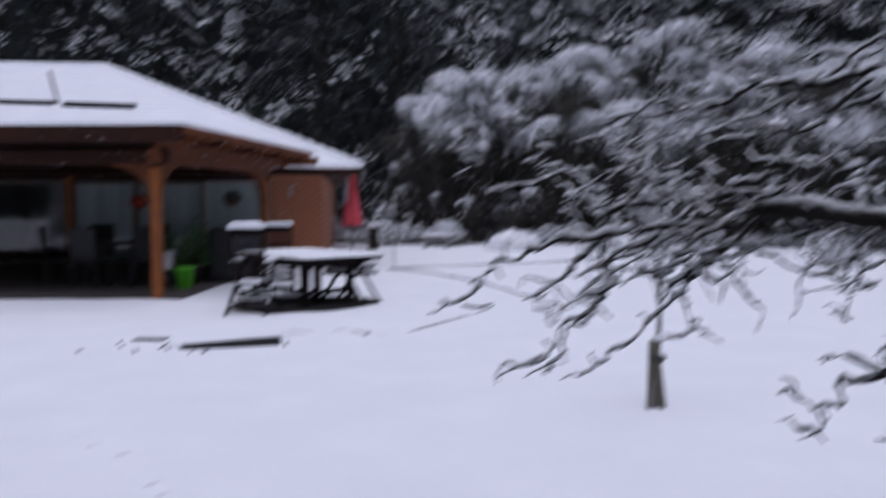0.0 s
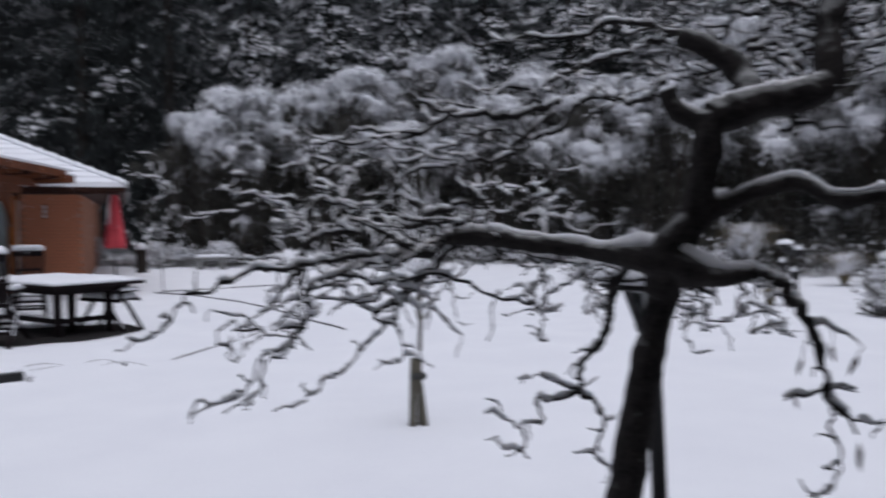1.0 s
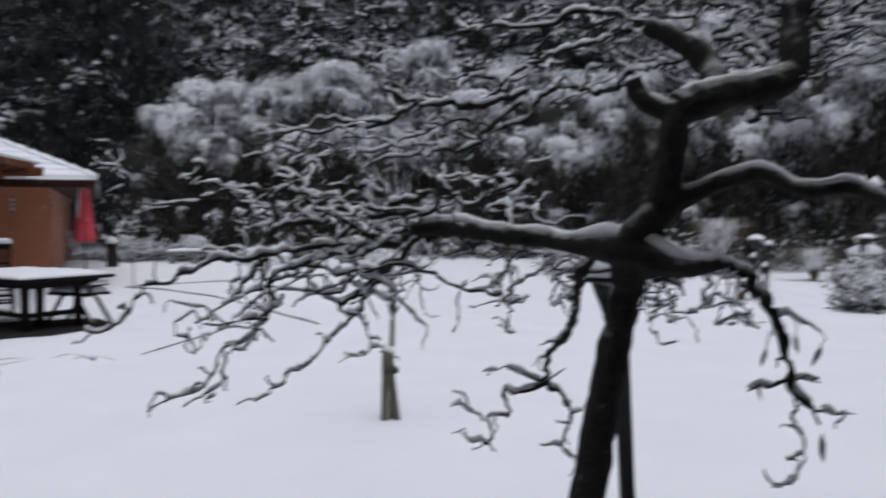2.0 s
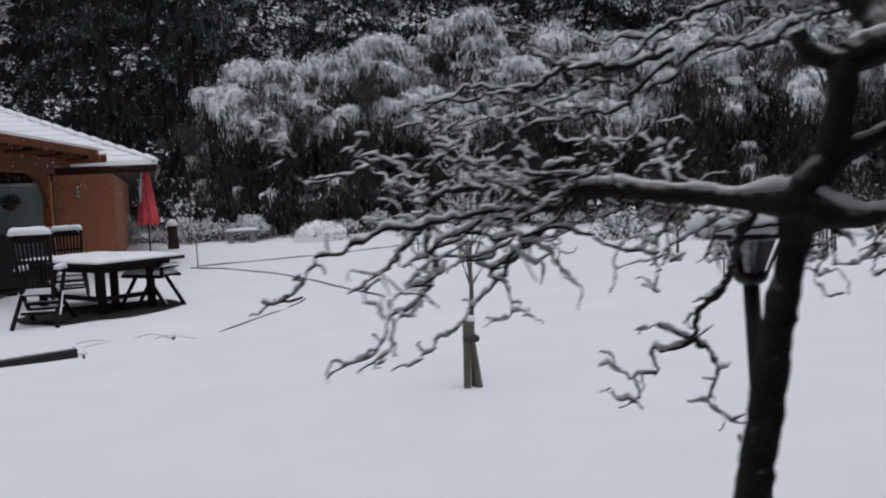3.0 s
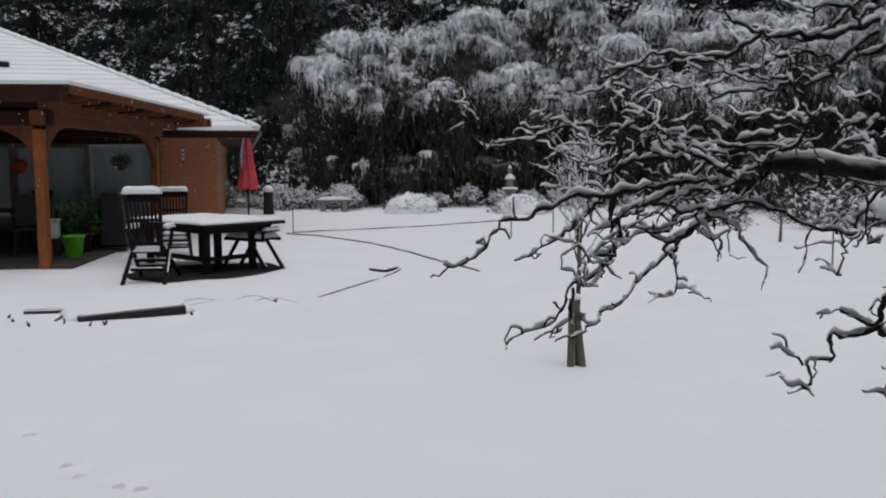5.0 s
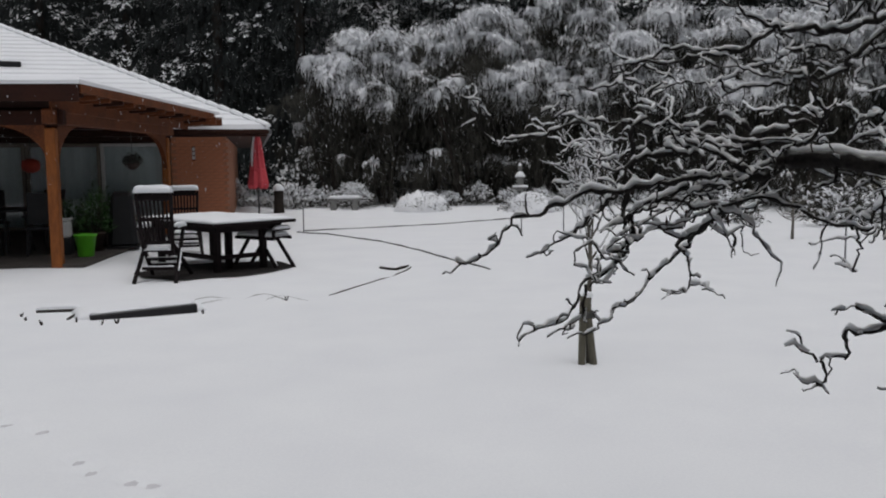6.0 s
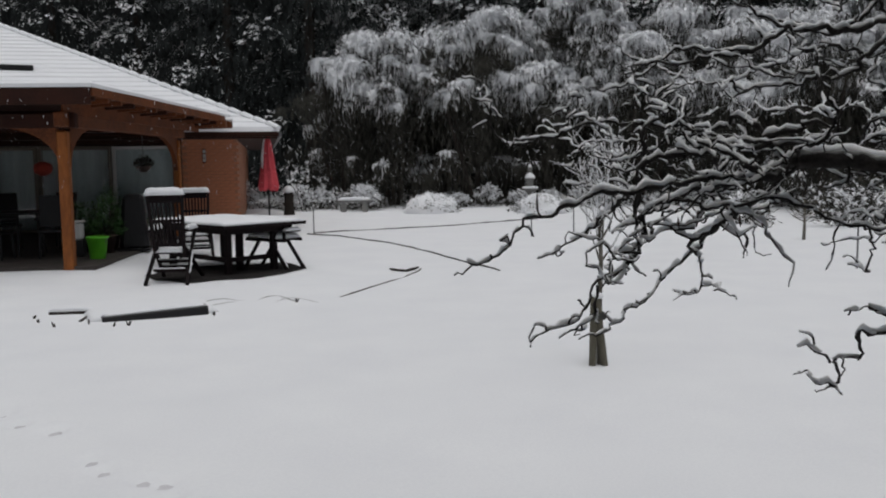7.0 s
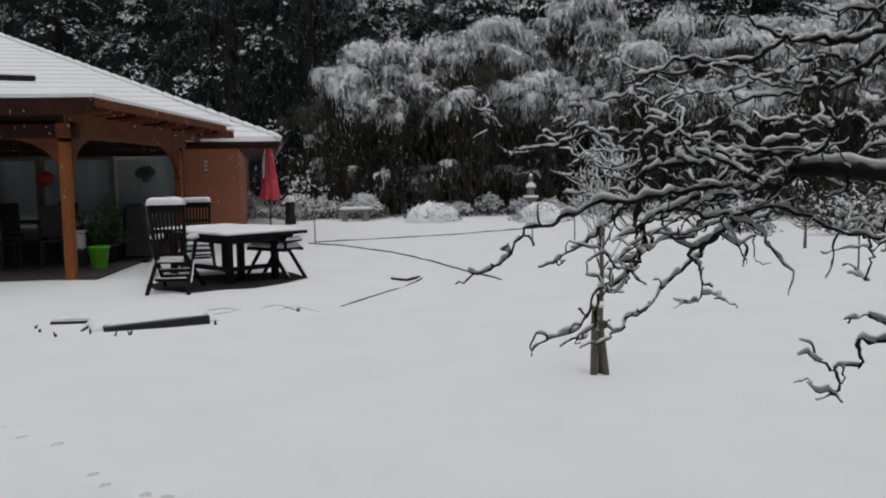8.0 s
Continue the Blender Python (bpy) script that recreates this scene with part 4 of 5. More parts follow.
def garden_table():
    ob = group("garden_table", "dark rectangular wooden garden table with thick snow on top", "table", (-2.47, 13.95, 0.0), 43)
    L, W, H = 1.48, 2.22, 0.755
    top = new("tabletop")
    top.parent = ob
    for k in range(15):
        y = -W / 2 + 0.074 + k * 0.148
        bm = bmesh.new()
        box(bm, (L, 0.143, 0.05), Matrix.Translation((0, y, H - 0.025)), 0.008)
        part("plank", bm, FURNITURE, top)
    snow_slab("table_snow", L - 0.01, W - 0.01, 0.060, (0, 0, H - 0.001), ob, 5, 34)
    boxes("apron", [((L - 0.30, 0.03, 0.10), (0, s * 0.92, H - 0.10)) for s in (-1, 1)] + [((0.03, 1.81, 0.10), (s * 0.55, 0, H - 0.10)) for s in (-1, 1)], FURNITURE, ob)
    for x, y in ((-0.50, -0.80), (0.32, -0.80), (-0.10, -0.50), (-0.50, 0.80), (0.45, 0.80)):
        bm = bmesh.new()
        bar(bm, (x, y, -0.03), (x, y, H - 0.05), 0.10, 0.10, 0.012)
        part("leg", bm, FURNITURE, ob)
    boxes("stretcher", [((0.74, 0.05, 0.07), (-0.09, -0.80, 0.22)), ((0.05, 1.5, 0.07), (-0.50, 0.0, 0.22))], FURNITURE, ob)
    return ob


def folding_seat():
    """A low backless seat on crossed legs, tucked under the table's edge."""
    ob = group("folding_stool", "dark backless folding seat with snow, under the table's edge", "stool", (-1.72, 13.86, 0.0), 141)
    for k in range(4):
        bm = bmesh.new()
        box(bm, (0.86, 0.085, 0.03), Matrix.Translation((0, -0.15 + 0.10 * k, 0.47)), 0.006)
        part("seat_slat", bm, FURNITURE, ob)
    boxes("rail", [((0.84, 0.035, 0.035), (0, s * 0.20, 0.45)) for s in (-1, 1)], FURNITURE, ob)
    snow_slab("seat_snow", 0.80, 0.40, 0.085, (0, 0, 0.484), ob, 7, 16)
    for y in (-0.18, 0.18):
        for a, b in ((-0.10, -0.50), (0.12, 0.50)):
            bm = bmesh.new()
            bar(bm, (a, y, 0.46), (b, y, -0.03), 0.045, 0.05, 0.006)
            part("leg", bm, FURNITURE, ob)
            v, f = [], []
            path = [Vector((a + (b - a) * t, y - 0.02, 0.46 - 0.49 * t + 0.028)) for t in (0.35, 0.5, 0.65, 0.8, 0.92)]
            tube(v, f, path, [0.006, 0.014, 0.010, 0.015, 0.008], 6)
            lists("leg_snow", v, f, SNOW, ob, "", True)
    for x in (-0.40, ):
        bm = bmesh.new()
        bar(bm, (x, 0.16, 0.43), (x, 0.16, 0.58), 0.04, 0.05, 0.005)
        part("arm_post", bm, FURNITURE, ob)
        bm = bmesh.new()
        bar(bm, (x - 0.02, 0.19, 0.58), (x - 0.02, -0.16, 0.60), 0.06, 0.03, 0.005)
        part("armrest", bm, FURNITURE, ob)
        snow_slab("arm_snow", 0.08, 0.34, 0.05, (x - 0.02, 0.01, 0.605), ob, 3, 8)


def folding_chair(at, turn, label, tall=1.07):
    ob = group("garden_chair", label, "chair", at, turn, bunch="dark slatted garden chairs")
    ob.scale = (0.84, 1.0, tall)
    def piece(name, a, b, w, h, lab=""):
        bm = bmesh.new()
        bar(bm, a, b, w, h, 0.005)
        return part(name, bm, FURNITURE, ob, lab)
    def dusting(name, a, b, r, parent=ob):
        """A thin ridge of snow along a bar."""
        a, b = Vector(a), Vector(b)
        v, f = [], []
        path = [a.lerp(b, k / 8) for k in range(9)]
        tube(v, f, path, [r * (0.75 + 0.6 * abs(noise.noise(p * 9))) for p in path], 6, 0.8)
        lists(name, v, f, SNOW, parent, "", True)
    back = new("backrest")
    back.parent = ob
    lean = 0.16
    for s in (-1, 1):
        piece("back_post", (s * 0.235, 0.20, 0.30), (s * 0.28, 0.20 + lean, 1.10), 0.055, 0.04)
        piece("front_leg", (s * 0.34, 0.46, -0.03), (s * 0.28, -0.24, 0.62), 0.058, 0.042)
        piece("back_leg", (s * 0.34, -0.46, -0.03), (s * 0.25, 0.24, 0.45), 0.058, 0.042)
        piece("armrest", (s * 0.30, -0.28, 0.635), (s * 0.30, 0.28, 0.655), 0.07, 0.028)
        snow_slab("arm_snow", 0.085, 0.50, 0.06, (s * 0.30, -0.02, 0.655), ob, s)
        dusting("leg_snow", (s * 0.36, 0.34, 0.12), (s * 0.335, 0.06, 0.38), 0.015)
    for z, h in ((0.47, 0.05), (0.78, 0.035), (1.07, 0.12)):
        bm = bmesh.new()
        y = 0.20 + lean * (z - 0.30) / 0.8
        box(bm, (0.44 + 0.08 * (z - 0.4), 0.026, h), pose(0, y, z, 11, 0, 0), 0.006)
        part("rail", bm, FURNITURE, back)
    for k in range(7):
        x = -0.180 + 0.060 * k
        bm = bmesh.new()
        bar(bm, (x, 0.235, 0.48), (x * 1.12, 0.350, 1.04), 0.034, 0.016, 0.003)
        part("slat", bm, FURNITURE, back)
    for k in range(6):
        bm = bmesh.new()
        box(bm, (0.50, 0.055, 0.022), Matrix.Translation((0, -0.22 + 0.085 * k, 0.36)), 0.004)
        part("seat_slat", bm, FURNITURE, ob)
    for y, z in ((-0.20, 0.14), (0.25, 0.14), (0.05, 0.24)):
        piece("stretcher", (-0.27, y, z), (0.27, y, z), 0.045, 0.04)
        dusting("stretcher_snow", (-0.25, y, z + 0.022), (0.25, y, z + 0.022), 0.016)
    snow_slab("seat_snow", 0.48, 0.50, 0.05, (0, 0.0, 0.370), ob)
    snow_slab("back_snow", 0.64, 0.13, 0.085, (0, 0.365, 1.112), ob, 2 + turn, 18)
    return ob


garden_table()
folding_seat()
folding_chair((-2.96, 12.55, 0.02), 178, "tall dark slatted folding chair with its back turned, snowy arms", 1.09)
folding_chair((-3.35, 15.80, 0.03), 12, "tall dark slatted folding chair behind the table with a snow cap", 1.0)
# bare ground under the furniture, with the furniture's shade put into its colour
def shaded_bare_patch():
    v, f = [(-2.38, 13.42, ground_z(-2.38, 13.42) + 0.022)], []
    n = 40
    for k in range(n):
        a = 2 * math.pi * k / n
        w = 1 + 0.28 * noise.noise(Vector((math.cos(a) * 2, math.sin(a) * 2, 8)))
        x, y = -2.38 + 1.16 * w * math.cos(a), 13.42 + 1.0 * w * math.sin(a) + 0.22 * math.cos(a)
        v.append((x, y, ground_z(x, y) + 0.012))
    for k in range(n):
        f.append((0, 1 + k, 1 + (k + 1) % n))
    tagged(lists("shaded_bare_ground", v, f, BARE_SHADED), "snow-free ground under the table, with the table's shade in its dark colour", "ground", kind="structure")


shaded_bare_patch()


# ---- woods behind the garden ----
def blade(v, f, slots, p, along, wide, slot):
    """One small folded leaf."""
    i = len(v)
    v.extend([tuple(p - wide), tuple(p + along * 0.5), tuple(p + wide), tuple(p + along)])
    f.append((i, i + 1, i + 3)), f.append((i + 1, i + 2, i + 3))
    slots.extend((slot, slot))


def stems(rng, height, r, count, spread):
    v, f = [], []
    for k in range(count):
        a = rng.uniform(0, 6.28)
        foot = Vector((math.cos(a), math.sin(a), 0)) * spread * 0.25 * rng.random() + Vector((0, 0, -0.1))
        tip = Vector((math.cos(a), math.sin(a), 0)) * spread * rng.uniform(0.3, 0.9) + Vector((0, 0, height * rng.uniform(0.75, 1)))
        pts, _ = smooth_path([foot, foot.lerp(tip, 0.35) + rand_dir(rng) * 0.12 * spread, foot.lerp(tip, 0.7) + rand_dir(rng) * 0.15 * spread, tip], height / 8)
        tube(v, f, pts, [r * (1 - 0.75 * i / len(pts)) for i in range(len(pts))], 6)
        for i in range(2, len(pts) - 1, 2):
            q = pts[i] + Vector((rng.gauss(0, 1), rng.gauss(0, 1), rng.uniform(0.1, 0.8))).normalized() * spread * 0.5
            tube(v, f, [pts[i], pts[i].lerp(q, 0.5) + Vector((0, 0, 0.05)), q], [r * 0.4, r * 0.28, r * 0.1], 5)
    return v, f


def weeping_clump(v, f, slots, rng, c, r, strands, leaf, white):
    """A tuft of arching shoots that hang down all round under their load of snow."""
    squeeze, skew = rng.uniform(0.6, 1.4), rng.uniform(0, 6.283)
    for k in range(strands):
        if k % 6 == 0:
            tuft, far, low = rng.uniform(0, 6.283), rng.uniform(0.2, 1.0), rng.uniform(0.8, 2.4)
        a = tuft + rng.gauss(0, 0.16)
        out = Vector((math.cos(a), math.sin(a), 0)) * (1 + 0.45 * squeeze * math.cos(2 * (a - skew)))
        side = Vector((-math.sin(a), math.cos(a), 0))
        reach, fall = r * (far + rng.gauss(0, 0.10)), r * (low + rng.gauss(0, 0.25))
        start = c + Vector((rng.gauss(0, 0.30), rng.gauss(0, 0.30), rng.gauss(0.35, 0.10))) * r
        n = 9
        bend = rng.gauss(0, 0.18) * r
        for j in range(n):
            t = (j + rng.random()) / n
            p = start + out * reach * (1 - (1 - t) ** 1.8) + side * bend * t + Vector((0, 0, 0.25 * r * t - fall * t ** 2.1))
            d = (out * reach * 1.8 * (1 - t) ** 0.8 + Vector((0, 0, 0.25 * r - 2.1 * fall * t ** 1.1))).normalized()
            if rng.random() < white * (1.2 if t < 0.6 else 1.5 - 1.1 * t):
                along = (d + Vector((0, 0, -0.35)) + rand_dir(rng) * 0.20).normalized() * leaf * rng.uniform(1.6, 3.4)
                wide = (side + rand_dir(rng) * 0.3).normalized() * leaf * rng.uniform(0.35, 0.75) * (1.35 - 0.75 * t)
                blade(v, f, slots, p + side * rng.gauss(0, 0.03) + Vector((0, 0, 0.03)), along, wide, 1)
            if t > 0.5 or white < 0.5:
                q = p + side * rng.gauss(0, 0.06) - Vector((0, 0, rng.uniform(0.05, 0.5) * r))
                along = (d * 0.5 + Vector((0, 0, -0.8)) + rand_dir(rng) * 0.35).normalized() * leaf * rng.uniform(1.0, 2.8)
                blade(v, f, slots, q, along, along.cross(rand_dir(rng)).normalized() * leaf * rng.uniform(0.14, 0.30), 0)


def broad_evergreen(seed, height, wide, clumps, leaf=0.085):
    """A leaning evergreen, its outer shoots weighed down in cascades by snow."""
    rng = random.Random(seed)
    ob = group("evergreen_tree", "dark evergreen tree with drooping snow-laden sprays", "tree", bunch="trees at the edge of the woods")
    v, f = stems(rng, height * 0.85, 0.09, 4, wide * 0.6)
    lists("trunk", v, f, TRUNK, ob)
    v, f, slots = [], [], []
    spots = []
    for k in range(clumps):
        a = k * 2.4 + rng.uniform(-0.5, 0.5)
        out = Vector((math.cos(a), math.sin(a), 0))
        h0 = height * (0.98 - 0.37 * ((k + 0.3) / clumps) ** 1.1)
        length = wide * rng.uniform(0.45, 0.75) * (0.55 + 0.75 * k / clumps)
        twist = Vector((-out.y, out.x, 0)) * rng.gauss(0, 0.3)
        load = rng.choice((1.0, 1.0, 0.9, 0.2, 0.03, 0.0)) if k > 1 else 1.0
        r0 = wide * rng.uniform(0.13, 0.25)
        for j in range(5):
            t = 0.25 + 0.19 * j
            p = Vector((0, 0, h0)) + (out + twist * t) * length * t * 1.25 + Vector((0, 0, length * (0.45 * t - 0.62 * t * t)))
            spots.append((p + rand_dir(rng) * 0.12, r0 * (1.25 - 0.6 * t) * rng.uniform(0.75, 1.2), load * rng.choice((1.0, 1.0, 0.85, 0.4))))
    for k in range(5):
        a = rng.uniform(0, 6.283)
        spots.append((Vector((math.cos(a) * wide * 0.85, math.sin(a) * wide * 0.85, height * rng.uniform(0.16, 0.40))), wide * rng.uniform(0.10, 0.18), rng.choice((0.25, 0.05, 0.0))))
    for c, r, white in spots:
        weeping_clump(v, f, slots, rng, c, r, int(90 * r) + 16, leaf, white)
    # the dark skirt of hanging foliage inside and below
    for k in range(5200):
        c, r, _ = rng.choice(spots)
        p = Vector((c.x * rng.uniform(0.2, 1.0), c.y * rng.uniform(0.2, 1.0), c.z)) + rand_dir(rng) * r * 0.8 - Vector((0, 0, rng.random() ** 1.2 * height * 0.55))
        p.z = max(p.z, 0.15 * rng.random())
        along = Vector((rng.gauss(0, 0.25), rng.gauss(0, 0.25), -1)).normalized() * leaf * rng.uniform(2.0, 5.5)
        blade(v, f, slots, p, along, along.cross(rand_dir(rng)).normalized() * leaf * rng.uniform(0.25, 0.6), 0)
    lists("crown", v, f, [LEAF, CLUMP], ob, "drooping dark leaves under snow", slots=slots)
    return ob


def conifer(seed, height, wide, whorls, leaf=0.15, snowy=0.3):
    """Tiers of hanging boughs, some of them with snow along the back."""
    rng = random.Random(seed)
    ob = group("conifer", "tall dark conifer with snow on its hanging boughs", "tree", bunch="conifers of the woods")
    v, f = [], []
    tube(v, f, [Vector((0, 0, -0.2)), Vector((0.05, 0, height * 0.5)), Vector((0, 0.05, height))], [0.28, 0.17, 0.02], 8)
    lists("trunk", v, f, TRUNK, ob)
    v, f, slots = [], [], []
    for k in range(whorls):
        h = (0.08 + 0.92 * (k / whorls)) * height
        reach = wide * (1 - 0.85 * k / whorls) * rng.uniform(0.75, 1.15)
        turn = rng.uniform(0, 6.28)
        for j in range(7):
            a = turn + j * 0.9 + rng.uniform(-0.25, 0.25)
            out = Vector((math.cos(a), math.sin(a), 0))
            side = Vector((-out.y, out.x, 0))
            white = rng.uniform(0.5, 1.0) if rng.random() < snowy * (0.5 + 1.1 * soft(5, 9, h)) else rng.choice((0, 0, 0.06))
            lift, sag = rng.uniform(0.0, 0.3), rng.uniform(0.45, 0.85)
            for i in range(46):
                t = 0.12 + 0.88 * rng.random() ** 0.7
                fan = 0.30 * math.sin(math.pi * min(1, t * 0.9)) * reach
                w = rng.uniform(-1, 1) * fan
                p = Vector((0, 0, h + rng.gauss(0, 0.06))) + out * reach * t + side * w + Vector((0, 0, reach * (lift * t - sag * t * t) - abs(w) * 0.5))
                if rng.random() < white and t > 0.35:
                    for m in range(2):
                        along = (out * 0.8 + side * rng.gauss(0, 0.5) + Vector((0, 0, -0.55 + rng.gauss(0, 0.2)))).normalized() * leaf * rng.uniform(1.0, 2.4)
                        blade(v, f, slots, p + rand_dir(rng) * 0.10 + Vector((0, 0, 0.06)), along, (side + rand_dir(rng) * 0.5).normalized() * leaf * rng.uniform(0.4, 0.9), 1)
                for m in range(2):
                    along = (out * 0.25 + side * rng.gauss(0, 0.3) + Vector((0, 0, -1))).normalized() * leaf * rng.uniform(1.2, 4.2)
                    blade(v, f, slots, p + rand_dir(rng) * 0.15, along, along.cross(rand_dir(rng)).normalized() * leaf * rng.uniform(0.2, 0.5), 0)
    lists("crown", v, f, [NEEDLE, CLUMP], ob, "dark hanging boughs flecked with snow", slots=slots)
    return ob


def low_shrub(name, label, seed, wide, tall, count, at, leaf=0.07, snow=0.5, mats=None, cat="shrub", bunch="", heap=False, rough=0.22):
    """A rounded shrub: fine stems and leaves, white on its upper side."""
    rng = random.Random(seed)
    ob = group(name, label, cat, at, rng.uniform(0, 360), bunch=bunch)
    v, f = stems(rng, tall * 0.8, 0.012, 7, wide * 0.6)
    lists("stem", v, f, TRUNK, ob)
    v, f, slots = [], [], []
    for k in range(count):
        d = rand_dir(rng)
        d.z = abs(d.z)
        k_r = rng.random() ** 0.3 * (1 + rough * noise.noise(d * 2.5 + Vector((seed, 0, 0))))
        p = Vector((d.x * wide / 2 * k_r, d.y * wide / 2 * k_r, d.z * tall * k_r * 0.95 + 0.03))
        white = rng.random() < snow * (1.3 if d.z > 0.45 else 0.25) * (0.4 + 0.8 * k_r) * (0.6 + 0.9 * noise.noise(d * 4 + Vector((0, seed, 0))))
        if rough > 0.5:
            white = noise.noise(d * 4.5 + Vector((0, seed, 0))) > 0.22 - 0.35 * d.z and rng.random() < 0.85 and d.z > 0.15
        along = (Vector((d.x, d.y, 0.2)) + rand_dir(rng) * 0.8).normalized() * leaf * rng.uniform(0.7, 1.6)
        wd = along.cross(rand_dir(rng)).normalized() * leaf * (rng.uniform(0.3, 0.55) if white else rng.uniform(0.15, 0.35))
        blade(v, f, slots, p, along, wd, 1 if white else 0)
    lists("foliage", v, f, mats or [LEAF, CLUMP], ob, "small leaves and snow", slots=slots)
    if heap:
        hv, hf = [], []
        n, m = 24, 8
        for j in range(m + 1):
            for i in range(n):
                a, b = 2 * math.pi * i / n, math.pi / 2 * j / m
                k = 0.5 * wide * (1 + 0.34 * noise.noise(Vector((math.cos(a) * 1.5 + seed, math.sin(a) * 1.5, b * 2))))
                hv.append((k * math.cos(a) * math.cos(b), k * math.sin(a) * math.cos(b), tall * (-0.06 + 1.0 * math.sin(b)) * (1 + 0.35 * noise.noise(Vector((math.cos(a) * 2.2 + seed, math.sin(a) * 2.2, b * 2.5))))))
        for j in range(m):
            for i in range(n):
                hf.append((j * n + i, j * n + (i + 1) % n, (j + 1) * n + (i + 1) % n, (j + 1) * n + i))
        lists("snow_layer", hv, hf, SNOW, ob, "thick snow over the shrub", True)
    return ob


def woods():
    rng = random.Random(21)
    kinds = [broad_evergreen(31, 6.0, 2.5, 13), broad_evergreen(32, 5.3, 2.3, 11), broad_evergreen(33, 6.6, 2.7, 14)]
    spots = [(13.6, 26.6), (-1.5, 33.4), (0.4, 34.0), (3.4, 33.0), (6.4, 33.8), (9.6, 32.0), (12.4, 30.0), (15.0, 28.4), (17.4, 25.6), (19.4, 22.4),
             (24.5, 22.0), (-0.6, 37.0), (2.0, 36.5), (5.0, 37.0), (8.3, 36.0), (11.6, 35.0), (14.6, 33.0), (18.2, 30.0), (21.0, 26.0), (22.0, 19.5), (21.5, 15.0)]
    for i, (x, y) in enumerate(spots):
        src = kinds[i % 3]
        s = rng.uniform(0.92, 1.12) * (1.0 if i < 10 else 1.12 if i in (11, 12) else 1.35)
        m = pose(x, y, ground_z(x, y), 0, 0, rng.uniform(0, 360))
        if i < 3:
            src.matrix_basis = m @ Matrix.Scale(s, 4)
        else:
            o = copy_thing(src, m)
            o.scale = (s, s, s)
    tall = [conifer(41, 19, 4.2, 26, snowy=0.48), conifer(42, 22, 4.6, 28, snowy=0.56), conifer(43, 20, 4.4, 26, snowy=0.20)]
    spots = [(3.8, 41.2), (7.6, 42), (-16, 44), (-11.5, 42.5), (-7.2, 41.5), (-3.4, 41), (0.2, 42), (11.4, 41), (15.2, 39.5), (18.8, 37), (22, 34), (25, 30), (27, 25), (28, 19),
             (-14, 48), (-9, 47.5), (-5, 47), (-1, 47), (3, 47.5), (7, 47), (11, 47), (15, 46), (19, 43.5), (23, 40), (-20, 46), (-24, 44), (28, 34), (30, 12)]
    for i, (x, y) in enumerate(spots):
        src = tall[i] if i < 3 else tall[2] if x < -2 else tall[i % 2]
        s = rng.uniform(0.85, 1.15)
        m = pose(x, y, 0, 0, 0, rng.uniform(0, 360))
        if i < 3:
            src.matrix_basis = m
        else:
            copy_thing(src, m).scale = (s, s, s)
    # an added ring wall, its dark colour standing in for shade between the trees
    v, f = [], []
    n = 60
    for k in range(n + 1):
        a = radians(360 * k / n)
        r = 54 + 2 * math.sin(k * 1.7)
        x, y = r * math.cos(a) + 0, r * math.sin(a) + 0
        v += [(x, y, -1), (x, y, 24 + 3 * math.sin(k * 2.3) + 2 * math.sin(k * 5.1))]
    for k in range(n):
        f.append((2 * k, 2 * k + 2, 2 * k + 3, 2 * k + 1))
    tagged(lists("backdrop", v, f, NEEDLE), "dark ring wall standing in for the shade deep in the woods", "backdrop", kind="structure")


woods()


# ---- on the lawn and along its far edge ----
def parasol():
    x, y = -2.74, 21.0
    ob = group("parasol", "closed red garden parasol on a dark pole", "parasol", (x, y, 0))
    lathe("pole", [(0.02, -0.02), (0.02, 2.42)], BLACK, ob, sides=10)
    lathe("base", [(0.22, 0.0), (0.22, 0.06), (0.05, 0.09), (0.03, 0.22)], STONE, ob, sides=20)
    v, f = [], []
    n, rows = 32, ((0.03, 2.36), (0.09, 2.10), (0.14, 1.70), (0.19, 1.35), (0.225, 1.14), (0.20, 1.04), (0.05, 1.08))
    for r, z in rows:
        for i in range(n):
            a = 2 * math.pi * i / n
            k = r * (1 + 0.22 * math.cos(8 * a + z * 2)) * (1 + 0.12 * noise.noise(Vector((math.cos(a) * 2, math.sin(a) * 2, z * 3))))
            v.append((k * math.cos(a), k * math.sin(a), z + 0.04 * math.cos(8 * a)))
    for j in range(len(rows) - 1):
        for i in range(n):
            f.append((j * n + i, (j + 1) * n + i, (j + 1) * n + (i + 1) % n, j * n + (i + 1) % n))
    lists("canopy", v, f, RED, ob, "folded red cloth hanging in pleats", True)
    sv, sf = [], []
    for k in range(3):
        a = 2.7 + 0.5 * k
        tube(sv, sf, [Vector((0.9 * r * math.cos(a), 0.9 * r * math.sin(a), z)) for r, z in ((0.06, 2.30), (0.09, 2.12), (0.13, 1.85), (0.16, 1.55))], [0.02, 0.04, 0.05, 0.02], 6)
    lists("cloth_snow", sv, sf, SNOW, ob, "wet snow caught in the folds", True)
    lathe("strap", [(0.17, 1.42), (0.19, 1.44), (0.185, 1.48), (0.16, 1.50)], RED, ob, sides=20)
    lathe("snow_cap", [(0.03, 2.34), (0.055, 2.36), (0.04, 2.42), (0.01, 2.45)], SNOW, ob, sides=10)


